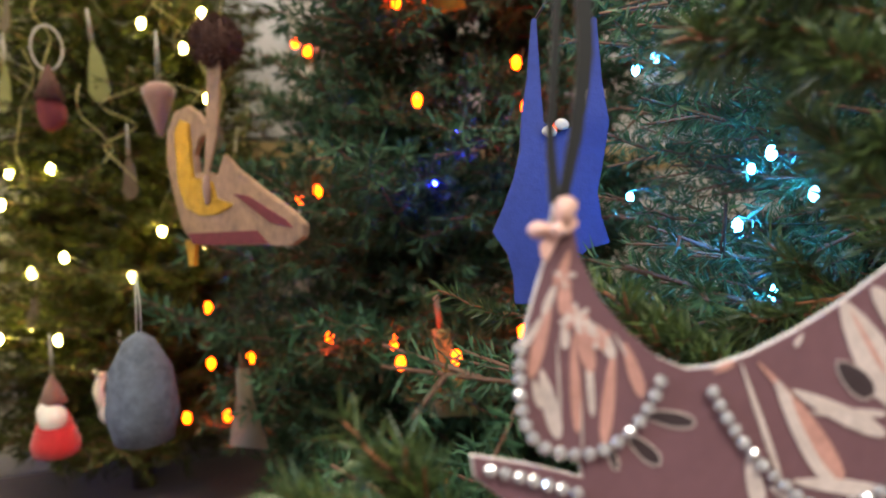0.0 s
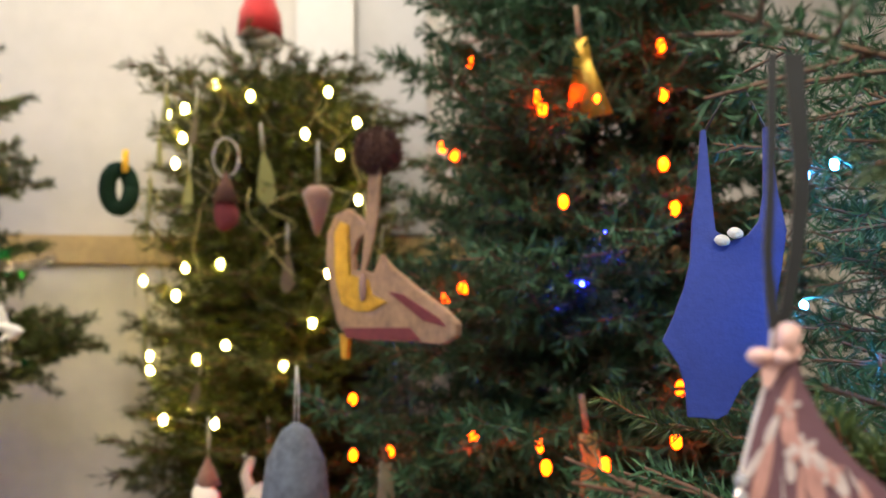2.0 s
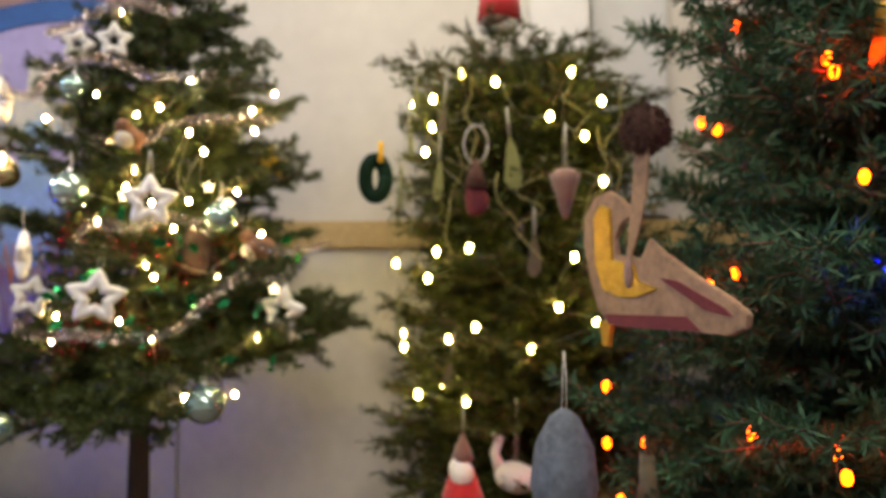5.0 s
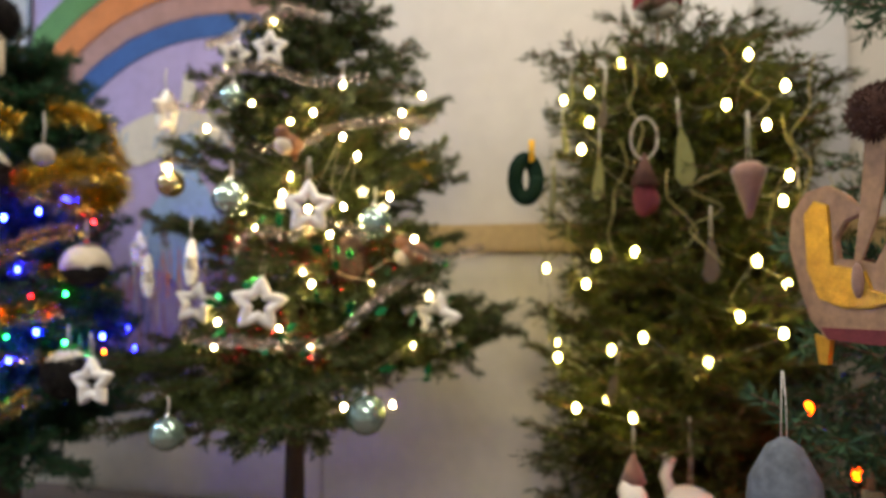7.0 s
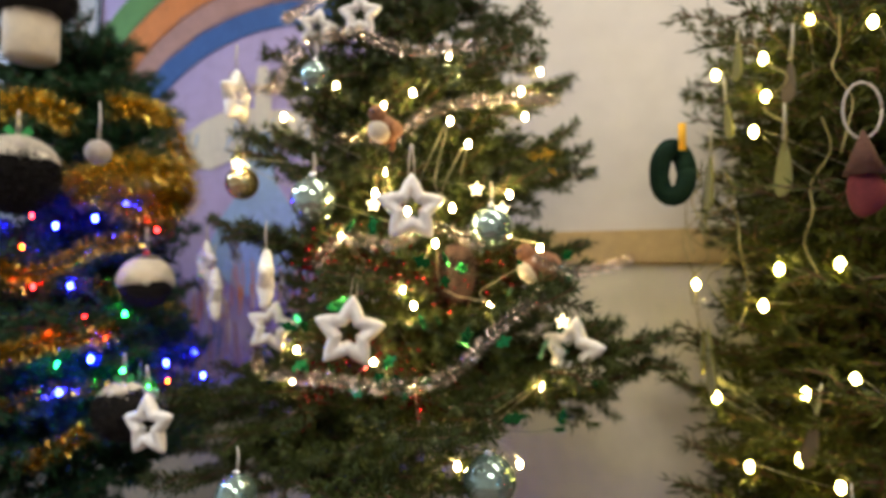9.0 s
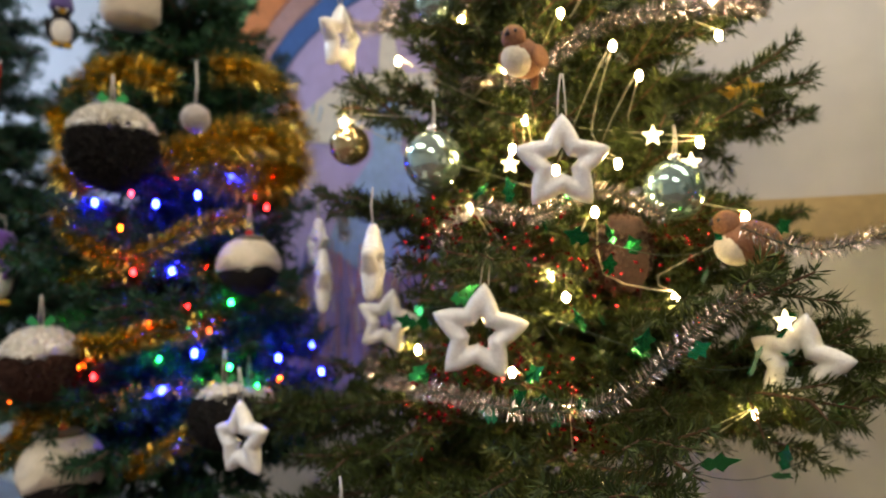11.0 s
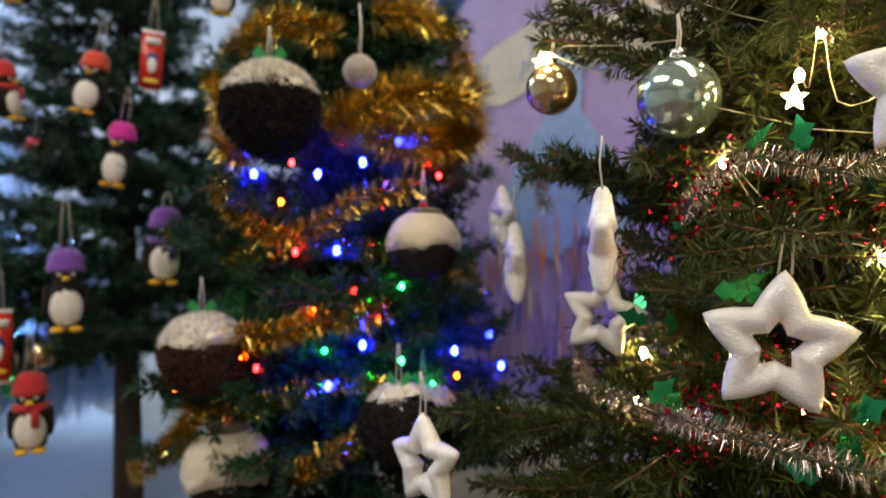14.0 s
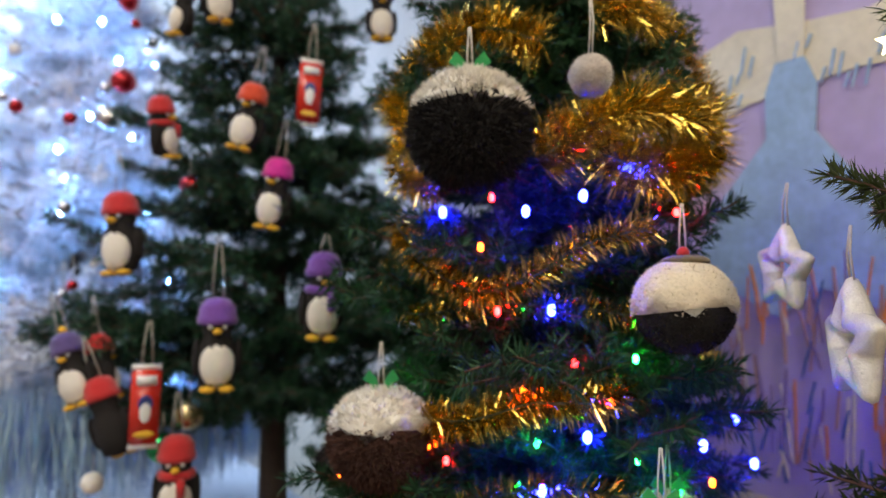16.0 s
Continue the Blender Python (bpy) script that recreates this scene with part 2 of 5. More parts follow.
def lathe(profile, segs=18, ribs=0, depth=0.0, at=(0, 0, 0)):
    """A turned form from (radius, height) pairs, closed at both ends, with ribs down its sides if wanted."""
    bm = bmesh.new()
    rings = []
    for r, z in profile:
        ring = []
        for i in range(segs):
            a = 2 * math.pi * i / segs
            k = r * (1 + (depth if ribs and i % 2 else 0))
            ring.append(bm.verts.new((at[0] + k * math.cos(a), at[1] + k * math.sin(a), at[2] + z)))
        rings.append(ring)
    for a, b in zip(rings, rings[1:]):
        for i in range(segs):
            bm.faces.new((a[i], a[(i + 1) % segs], b[(i + 1) % segs], b[i]))
    bm.faces.new(rings[0][::-1])
    bm.faces.new(rings[-1])
    return bm


def box(x0, x1, y0, y1, z0, z1, bevel=0.0):
    bm = bmesh.new()
    bmesh.ops.create_cube(bm, size=1)
    for v in bm.verts:
        v.co = ((x0 + x1) / 2 + v.co.x * (x1 - x0), (y0 + y1) / 2 + v.co.y * (y1 - y0), (z0 + z1) / 2 + v.co.z * (z1 - z0))
    if bevel:
        bmesh.ops.bevel(bm, geom=bm.edges, offset=bevel, segments=2, affect="EDGES")
    return bm


def sheet(outline, y=0.0, thick=0.003, bevel=0.0):
    """A flat cut-out in the x-z plane, its front at -y, with thickness."""
    bm = bmesh.new()
    f = bm.faces.new([bm.verts.new((x, y, z)) for x, z in outline])
    ext = bmesh.ops.extrude_face_region(bm, geom=[f])
    for v in ext["geom"]:
        if isinstance(v, bmesh.types.BMVert):
            v.co.y += thick
    if bevel:
        bmesh.ops.bevel(bm, geom=[e for e in bm.edges], offset=bevel, segments=2, affect="EDGES")
    return bm


def tube(points, r, sides=5, name="tube"):
    """A round cord through points; r one radius or one for each."""
    bm = bmesh.new()
    pts = [Vector(p) for p in points]
    rs = [r] * len(pts) if isinstance(r, (int, float)) else r
    rings = []
    for i, p in enumerate(pts):
        d = (pts[min(i + 1, len(pts) - 1)] - pts[max(i - 1, 0)]).normalized()
        s = d.cross(Vector((0.31, 0.52, 0.79))).normalized()
        u = d.cross(s)
        rings.append([bm.verts.new(p + rs[i] * (math.cos(a) * s + math.sin(a) * u)) for a in [2 * math.pi * k / sides for k in range(sides)]])
    for a, b in zip(rings, rings[1:]):
        for k in range(sides):
            bm.faces.new((a[k], a[(k + 1) % sides], b[(k + 1) % sides], b[k]))
    bm.faces.new(rings[0][::-1])
    bm.faces.new(rings[-1])
    return bm


def unit(a):
    return a / np.maximum(np.linalg.norm(a, axis=-1, keepdims=True), 1e-9)


def blades(origin, way, length, width, rng, fold=0.25):
    """Slim folded blades: needles, tinsel strips, yarn ends. Two triangles each."""
    n = len(origin)
    side = unit(np.cross(way, rng.normal(size=(n, 3))))
    up = np.cross(way, side)
    length, width = np.broadcast_to(length, n)[:, None], np.broadcast_to(width, n)[:, None]
    mid = origin + way * length * 0.45 + up * width * fold
    v = np.stack((origin, mid + side * width * 0.5, mid - side * width * 0.5, origin + way * length), 1).reshape(-1, 3)
    k = np.arange(n)[:, None] * 4
    f = np.stack((k + [0, 1, 2], k + [3, 2, 1]), 1).reshape(-1, 3)
    return v, f


def needles(segments, per_metre, length, width, rng, spread=55):
    """Needles round twigs. segments: rows of start, end."""
    s = np.asarray(segments, float).reshape(-1, 6)
    a, b = s[:, :3], s[:, 3:]
    d = b - a
    ln = np.linalg.norm(d, axis=1)
    count = np.maximum((ln * per_metre).astype(int), 2)
    idx = np.repeat(np.arange(len(s)), count)
    u = rng.random(len(idx))[:, None]
    o = a[idx] + d[idx] * u
    ax = unit(d)[idx]
    rad = unit(np.cross(ax, rng.normal(size=ax.shape)))
    ang = np.radians(spread + rng.normal(size=len(idx)) * 10)[:, None]
    way = unit(ax * np.cos(ang) + rad * np.sin(ang) + rng.normal(size=ax.shape) * 0.08)
    return blades(o, way, length * (0.7 + 0.5 * rng.random(len(idx))), width, rng)


def sticks(segments, r0):
    """Three-sided woody twigs for all the segments."""
    s = np.asarray(segments, float).reshape(-1, 6)
    a, b = s[:, :3], s[:, 3:]
    d = unit(b - a)
    p = unit(np.cross(d, np.array([0.3, 0.5, 0.81])))
    q = np.cross(d, p)
    ring = [math.cos(t) * p + math.sin(t) * q for t in (0, 2.094, 4.189)]
    v = np.stack([a + r0 * k for k in ring] + [b + r0 * 0.5 * k for k in ring], 1).reshape(-1, 3)
    k = np.arange(len(s))[:, None] * 6
    f = np.stack([k + t for t in ([0, 1, 4], [0, 4, 3], [1, 2, 5], [1, 5, 4], [2, 0, 3], [2, 3, 5])], 1).reshape(-1, 3)
    return v, f


def fir(name, at, bottom, top, radius, label, needle, seed, levels=13, per=8, rise=0.12, density=620, length=0.02, width=0.0014, twigs=0.05, extra=(), droop=0.0, trunk_r=0.022, spread=55, reach=None, sprays=(), foot=(0, 0)):
    """A conifer: tapered trunk, limbs in whorls, side twigs and single needles. radius(h) gives the reach at height h above its base."""
    rng = np.random.default_rng(seed)
    tree = thing(name, at, label, "christmas tree")
    limbs, twig, fine = [], [], []
    lift = SKIRT - at[2]

    def limb(p0, p1, sub=True):
        p0, p1 = np.array(p0, float), np.array(p1, float)
        ln = np.linalg.norm(p1 - p0)
        n = 5
        sag = np.array([0, 0, -droop * ln])
        pts = [p0 + (p1 - p0) * k / n + sag * (k / n) ** 2 + np.array([0, 0, -0.06 * ln * math.sin(math.pi * k / n)]) + rng.normal(size=3) * 0.004 * (k > 0) for k in range(n + 1)]
        for i in range(n):
            limbs.append((*pts[i], *pts[i + 1]))
            if i >= 0:
                twig.append((*pts[i], *pts[i + 1]))
        d = (p1 - p0) / ln
        flat = unit(np.cross(d, [0, 0, 1]))
        k, sgn = 0.14 * ln, 1
        while k < ln * 0.97:
            f = k / ln * n
            i = min(int(f), n - 1)
            base = pts[i] + (pts[i + 1] - pts[i]) * (f - i)
            tl = min(0.13, 0.03 + 0.42 * (ln - k)) * (0.75 + 0.5 * rng.random())
            w = unit(d * 0.75 + sgn * flat * 0.7 + np.array([0, 0, rng.normal() * 0.22 - droop * 0.8]))
            tip = base + w * tl + np.array([0, 0, -droop * tl * 0.6])
            twig.append((*base, *tip))
            limbs.append((*base, *tip))
            if tl > 0.07:
                for q in (0.45, 0.7):
                    b2 = base + (tip - base) * q
                    w2 = unit(w + rng.normal(size=3) * 0.55)
                    twig.append((*b2, *(b2 + w2 * tl * 0.45)))
            sgn = -sgn
            k += twigs * (0.7 + 0.5 * rng.random())

    levels, per, twigs = round(levels * 1.12), per * 1.5, twigs * 0.64
    for i in range(levels):
        h = bottom + (top - bottom) * (i + 0.3 * rng.random()) / levels
        n = max(4, int(per * (0.55 + 0.6 * radius(h) / radius(bottom))))
        a0 = rng.random() * 6.28
        for j in range(n):
            a = a0 + 6.283 * (j + 0.35 * rng.normal()) / n
            r = radius(h) * (0.62 + 0.5 * rng.random())
            if reach:
                r *= reach(math.degrees(a) % 360, h)
            limb((0, 0, h + lift), (r * math.cos(a), r * math.sin(a), h + lift + rise * r + 0.12 * r * rng.normal()))
    for p0, p1 in extra:
        limb(np.array(p0) - at, np.array(p1) - at)
    limb((0, 0, top + lift - 0.08), (0.005, 0, top + lift + 0.05))
    for p0, p1 in sprays:
        # a shoot with short side shoots, closely needled
        a, b = np.array(p0) - at, np.array(p1) - at
        d, n = b - a, 9
        ln = np.linalg.norm(d)
        flat = unit(np.cross(d, [0.1, 0.3, 1.0]))
        bend = np.array([0, 0, -0.05 * ln])
        pts = [a + d * k / n + bend * math.sin(math.pi * k / n) + rng.normal(size=3) * 0.0008 for k in range(n + 1)]
        for k in range(n):
            fine.append((*pts[k], *pts[k + 1]))
            if 0 < k < n - 1:
                for side in (-1, 1):
                    if rng.random() < 0.72:
                        w = unit(d / ln * 0.8 + side * flat * 0.6 + rng.normal(size=3) * 0.22)
                        fine.append((*pts[k], *(pts[k] + w * (0.01 + min(0.3 * ln, 0.032) * (1 - k / n)) * rng.uniform(0.5, 1.0))))
    height = top + lift + 0.02
    part("trunk", tube([(foot[0] * (1 - k / 8) ** 2, foot[1] * (1 - k / 8) ** 2, k * height / 8) for k in range(9)], [trunk_r * (1.08 - 0.12 * k) for k in range(9)], 9), BARK, tree, "brown bark trunk")
    v, f = sticks(limbs, 0.0022)
    arrays("branch_wood", v, f, TWIG, tree)
    # close to the trunk old broad needles, thinner ones outside, fewer on the side turned to the wall
    tw = np.array(twig)
    mid = (tw[:, :3] + tw[:, 3:]) / 2
    room = unit(np.array([-0.4 - at[0], 0.1 - at[1]]))
    deep = np.hypot(mid[:, 0], mid[:, 1]) < 0.45 * np.array([radius(h) for h in np.clip(mid[:, 2] - lift, bottom, top)])
    wall = ~deep & (mid[:, :2] @ room < -0.05)
    v, f = needles(tw[~deep & ~wall], density * 1.25, length, width * 1.35, rng, spread)
    arrays("crown", v, f, needle, tree)
    v, f = needles(tw[wall], density * 0.5, length, width * 2.2, rng, spread)
    arrays("crown_back", v, f, needle, tree)
    v, f = needles(tw[deep], density * 0.75, length * 1.1, width * 1.8, rng, spread)
    arrays("inner_crown", v, f, needle, tree)
    if fine:
        v, f = sticks(fine, 0.0014)
        arrays("shoot_wood", v, f, SHOOT_WOOD, tree, "rust brown young wood")
        v, f = needles(fine, 1700, 0.018, 0.0016, rng, 42)
        arrays("shoot_foliage", v, f, SHOOT, tree, "needles with front light put into a paler olive")
    return tree


def spline(points, n):
    """Points smoothly interpolated."""
    p = np.asarray(points, float)
    out = []
    for i in range(len(p) - 1):
        a, b, c, d = p[max(i - 1, 0)], p[i], p[i + 1], p[min(i + 2, len(p) - 1)]
        for k in range(n):
            t = k / n
            out.append(0.5 * (2 * b + (c - a) * t + (2 * a - 5 * b + 4 * c - d) * t * t + (3 * b - a - 3 * c + d) * t ** 3))
    out.append(p[-1])
    return np.array(out)


def tinsel(points, r, per_metre, material, label, seed, width=0.0012, group=""):
    """A garland: a thin cord with foil strips standing out all round it."""
    rng = np.random.default_rng(seed)
    p = spline(points, 8)
    g = thing("tinsel_garland", p[0], label, "tinsel", group)
    q = p - p[0]
    part("cord", tube(q, 0.0007, 4), DARK_CABLE, g)
    v, f = needles(np.hstack((q[:-1], q[1:])), per_metre, r, width, rng, 75)
    arrays("foil", v, f, material, g)
    return g


BULB = {}


def bulbs(name, places, glow, label, r=0.0032, cable=DARK_CABLE, centre=None, group="strings of lights"):
    """A string of lights: its bulbs, and a cable that runs from bulb to bulb and sags into the tree."""
    g = thing(name, places[0], label, "string lights", group)
    o = np.array(places[0])
    order = sorted(places, key=lambda p: round(p[2] * 6) + 0.3 * p[0])
    pts = []
    for a, b in zip(order, order[1:]):
        a, b = np.array(a), np.array(b)
        m = (a + b) / 2 - (0, 0, 0.02)
        if centre is not None:
            m[:2] += (np.array(centre) - m[:2]) * 0.25
        pts += [a - o + (0, 0, 0.006), m - o]
    pts.append(np.array(order[-1]) - o)
    part("cable", tube(spline(pts, 3), 0.0006, 4), cable, g)
    if (glow.name, r) not in BULB:
        bm = ball((r, r, r * 1.5), segs=10, rings=6)
        BULB[glow.name, r] = bpy.data.meshes.new("bulb")
        bm.to_mesh(BULB[glow.name, r])
        bm.free()
    for p in places:
        b = link("bulb", BULB[glow.name, r], glow, g)
        b.location = np.array(p) - o
    return g


def fuzz(parent, name, r, n, length, material, seed, lo=-1.0, hi=1.0, at=(0, 0, 0), label="", edge=0.0, width=0.0016):
    """Yarn ends standing off a round body between two heights of it."""
    rng = np.random.default_rng(seed)
    d = unit(rng.normal(size=(n * 3, 3)))
    d = d[(d[:, 2] > lo + edge * np.sin(np.arctan2(d[:, 1], d[:, 0]) * 5)) & (d[:, 2] < hi)][:n]
    o = d * np.asarray(r) * 0.96 + at
    v, f = blades(o, unit(d + rng.normal(size=d.shape) * 0.35), length * (0.6 + 0.7 * rng.random(len(d))), width, rng)
    return arrays(name, v, f, material, parent, label)


def strings(parent, z0, z1, gap=0.008):
    for s in (-gap, gap):
        part("string", tube([(s, 0, z0), (s * 0.8, 0.002, (z0 + z1) / 2), (s * 0.25, 0, z1)], 0.0009, 4), STRING, parent)


# ---- the place ----
WALL = pose(-2.0, 1.15, 0, 0, 0, math.degrees(math.atan2(0.363, 0.932)))


def setting(name, bm, material, m=None, label="", category="", smooth=False):
    ob = part(name, bm, material, None, smooth=smooth)
    if m:
        ob.matrix_basis = m
    return tagged(ob, label or name.replace("_", " ").replace("1", "").strip(), category or name.split("_")[0], kind="structure")


setting("floor", box(-5.5, 3.0, -3.0, 3.2, -0.1, 0), CARPET, None, "dark red-brown carpeted floor")
setting("ceiling", box(-5.5, 3.0, -3.0, 3.2, 2.95, 3.05), WHITE_PAINT, None, "plain white ceiling")
setting("wall_north", box(-3.2, 5.2, 0.0, 0.15, 0, 2.95), PLASTER, WALL, "grey-beige plastered wall")
setting("wall_south", box(-5.5, 3.0, -3.1, -2.95, 0, 2.95), PLASTER, None, "grey-beige plastered wall")
setting("wall_west", box(-4.5, -4.35, -3.0, 1.0, 0, 2.95), WHITE_PAINT, None, "pale painted wall")
setting("wall_east", box(2.4, 2.55, -3.0, 3.2, 0, 2.95), PLASTER, None, "grey-beige plastered wall")
setting("trim_rail", box(0.42, 4.4, -0.018, -0.001, 1.385, 1.46, 0.006), OCHRE, WALL, "ochre wooden dado rail on the wall", "rail")
setting("trim_panel", box(0.42, 4.4, -0.009, -0.001, 0.0, 1.38), CREAM, WALL, "cream painted panelling under the rail", "panelling")
setting("trim_board", box(-3.1, 0.41, -0.011, -0.001, 0.0, 1.0), CREAM, WALL, "cream painted panelling under the mural", "panelling")
setting("trim_pilaster", box(1.37, 1.52, -0.05, -0.001, 1.47, 2.95, 0.004), PALE_PAINT, WALL, "white painted pilaster on the wall", "pilaster")
setting("trim_recess", box(1.53, 1.72, -0.02, -0.001, 1.47, 2.95, 0.003), GREY_PAINT, WALL, "grey painted wall panel beside the pilaster", "panel")

# painted mural of a rainbow and an angel
mural = tagged(new("mural"), "large painted mural of a rainbow over a robed figure", "mural")
mural.matrix_basis = WALL


def arc(cx, cz, rx, rz, band, a0, a1, n=28):
    pts = [(cx + rx * math.cos(a), cz + rz * math.sin(a)) for a in np.radians(np.linspace(a0, a1, n))]
    return pts + [(cx + (rx - band) * math.cos(a), cz + (rz - band) * math.sin(a)) for a in np.radians(np.linspace(a1, a0, n))]


part("sheet", sheet([(-0.62, 1.0), (0.38, 1.0), (0.38, 2.55), (-0.62, 2.55)], -0.012, 0.011), LAVENDER, mural, "lavender painted board", False)
for band, inner, colour in ((0.075, 0.0, BLUE_P), (0.085, 0.075, ROSE_P), (0.095, 0.16, ORANGE_P), (0.09, 0.255, GREEN_P)):
    reach = arc(0.03, 1.62, 0.60 + inner, 0.49 + inner, band, 25, 178)
    part("rainbow_band", sheet([(min(max(x, -0.618), 0.378), min(z, 2.54)) for x, z in reach], -0.016, 0.003), colour, mural, smooth=False)
part("cloud", sheet([(-0.615, 1.74), (-0.45, 1.77), (-0.3, 1.76), (-0.22, 1.80), (-0.12, 1.83), (0.0, 1.81), (0.1, 1.80), (0.25, 1.83), (0.37, 1.8), (0.37, 1.74), (0.22, 1.7), (0.08, 1.71), (-0.1, 1.69), (-0.2, 1.66), (-0.34, 1.69), (-0.615, 1.67)], -0.016, 0.003), CREAM_P, mural, "cream painted wings", False)
part("robe", sheet([(-0.07, 1.70), (-0.05, 1.75), (0.0, 1.75), (0.02, 1.70), (0.015, 1.62), (0.09, 1.52), (0.14, 1.4), (0.1, 1.33), (0.02, 1.36), (-0.06, 1.31), (-0.15, 1.36), (-0.22, 1.4), (-0.15, 1.53), (-0.07, 1.62)], -0.020, 0.003), TEAL_P, mural, "teal painted robe", False)
part("neck", sheet([(-0.045, 1.75), (0.0, 1.75), (0.004, 1.86), (-0.012, 1.93), (-0.04, 1.93), (-0.05, 1.86)], -0.0205, 0.003), CREAM_P, mural, "pale painted head and neck", False)
rng = random.Random(5)
STROKES = (ROSE_P, CREAM_P, ROSE_P, BLUE_P, ORANGE_P, LAVENDER_DARK)
for i in range(230):
    x, z = rng.uniform(-0.58, 0.34), rng.uniform(1.06, 1.36)
    ln, lean, wd = rng.uniform(0.02, 0.07), rng.uniform(-0.02, 0.02), rng.uniform(0.0015, 0.0042)
    part("brush_stroke", sheet([(x, z - ln), (x + wd, z - ln), (x + lean * 0.4 + wd * 1.4, z), (x + lean + wd, z + ln), (x + lean, z + ln), (x + lean * 0.4, z)], -0.0205 - 0.00002 * i, 0.003), STROKES[i % 6], mural, smooth=False)
for i in range(34):
    x, z, ln = rng.uniform(-0.55, 0.34), rng.uniform(1.69, 1.79), rng.uniform(0.01, 0.03)
    part("brush_stroke", sheet([(x, z - ln), (x + 0.003, z - ln), (x + 0.012, z + ln * 0.6), (x + 0.008, z + ln * 0.6)], -0.0205 - 0.00002 * i, 0.003), TEAL_P, mural, smooth=False)
part("edge_strip", box(-0.635, -0.62, -0.02, -0.001, 1.0, 2.55), DARK_PRINT, mural, "dark edge of the board", False)


def table(name, m, x0, x1, y0, y1, cloth, label):
    t = tagged(new(name), label, "table")
    t.matrix_basis = m
    part("tabletop", box(x0, x1, y0, y1, 0.66, 0.69, 0.004), WOOD, t, smooth=False)
    for x in (x0 + 0.05, x1 - 0.05):
        for y in (y0 + 0.05, y1 - 0.05):
            part("leg", tube([(x, y, 0.0), (x, y, 0.33), (x, y, 0.66)], 0.018, 8), SILVER, t)
    c = tagged(new("tablecloth"), "plain cloth spread over the table" if cloth is CLOTH else "pale cloth spread over the table", "tablecloth")
    c.matrix_basis = m
    bm = box(x0 - 0.012, x1 + 0.012, y0 - 0.012, y1 + 0.012, 0.3, 0.70, 0.006)
    bmesh.ops.delete(bm, geom=[f for f in bm.faces if f.normal.z < -0.9], context="FACES")
    part("cloth", bm, cloth, c, smooth=False)


table("trestle_table", WALL, -0.5, 3.2, -0.72, -0.06, CLOTH, "long trestle table standing along the wall")
table("trestle_table", WALL, -2.6, -0.56, -1.25, -0.3, PALE_CLOTH, "trestle table covered with a pale cloth")
table("side_table", Matrix.Identity(4), 0.28, 0.95, 0.4, 1.0, CLOTH, "small cloth-covered table under the blue-green fir")
TOP = 0.701  # the tables' tops
SKIRT = 0.881  # where the lowest limbs are counted from

# ---- the trees ----
SHOOTS = (
    ((0.188, 0.279, 1.373), (0.097, 0.297, 1.367)),
    ((0.179, 0.262, 1.342), (0.148, 0.267, 1.354)),
    ((0.198, 0.276, 1.288), (0.147, 0.292, 1.34)),
    ((0.171, 0.268, 1.389), (0.118, 0.286, 1.384)),
    ((0.163, 0.284, 1.392), (0.151, 0.29, 1.346)),
    ((0.191, 0.268, 1.323), (0.167, 0.272, 1.316)),
    ((0.145, 0.315, 1.398), (0.121, 0.334, 1.359)),
    ((-0.005, 0.267, 1.174), (-0.041, 0.258, 1.214)),
    ((-0.021, 0.252, 1.169), (-0.061, 0.241, 1.194)),
    ((0.012, 0.274, 1.156), (-0.022, 0.266, 1.187)),
    ((0.146, 0.324, 1.196), (0.073, 0.324, 1.258)),
    ((0.138, 0.32, 1.209), (0.104, 0.324, 1.242)),
    ((0.245, 0.371, 1.23), (0.186, 0.387, 1.272)),
    ((0.215, 0.357, 1.246), (0.143, 0.366, 1.224)),
    ((0.244, 0.34, 1.262), (0.199, 0.347, 1.303)),
    ((0.112, 0.6, 1.189), (-0.006, 0.555, 1.226)),
    ((0.063, 0.359, 1.136), (0.024, 0.332, 1.164)),
    ((0.5, 0.6, 1.28), (0.188, 0.279, 1.373)),
    ((0.5, 0.6, 1.25), (0.198, 0.276, 1.288)),
    ((0.5, 0.6, 1.12), (0.012, 0.274, 1.156)),
)
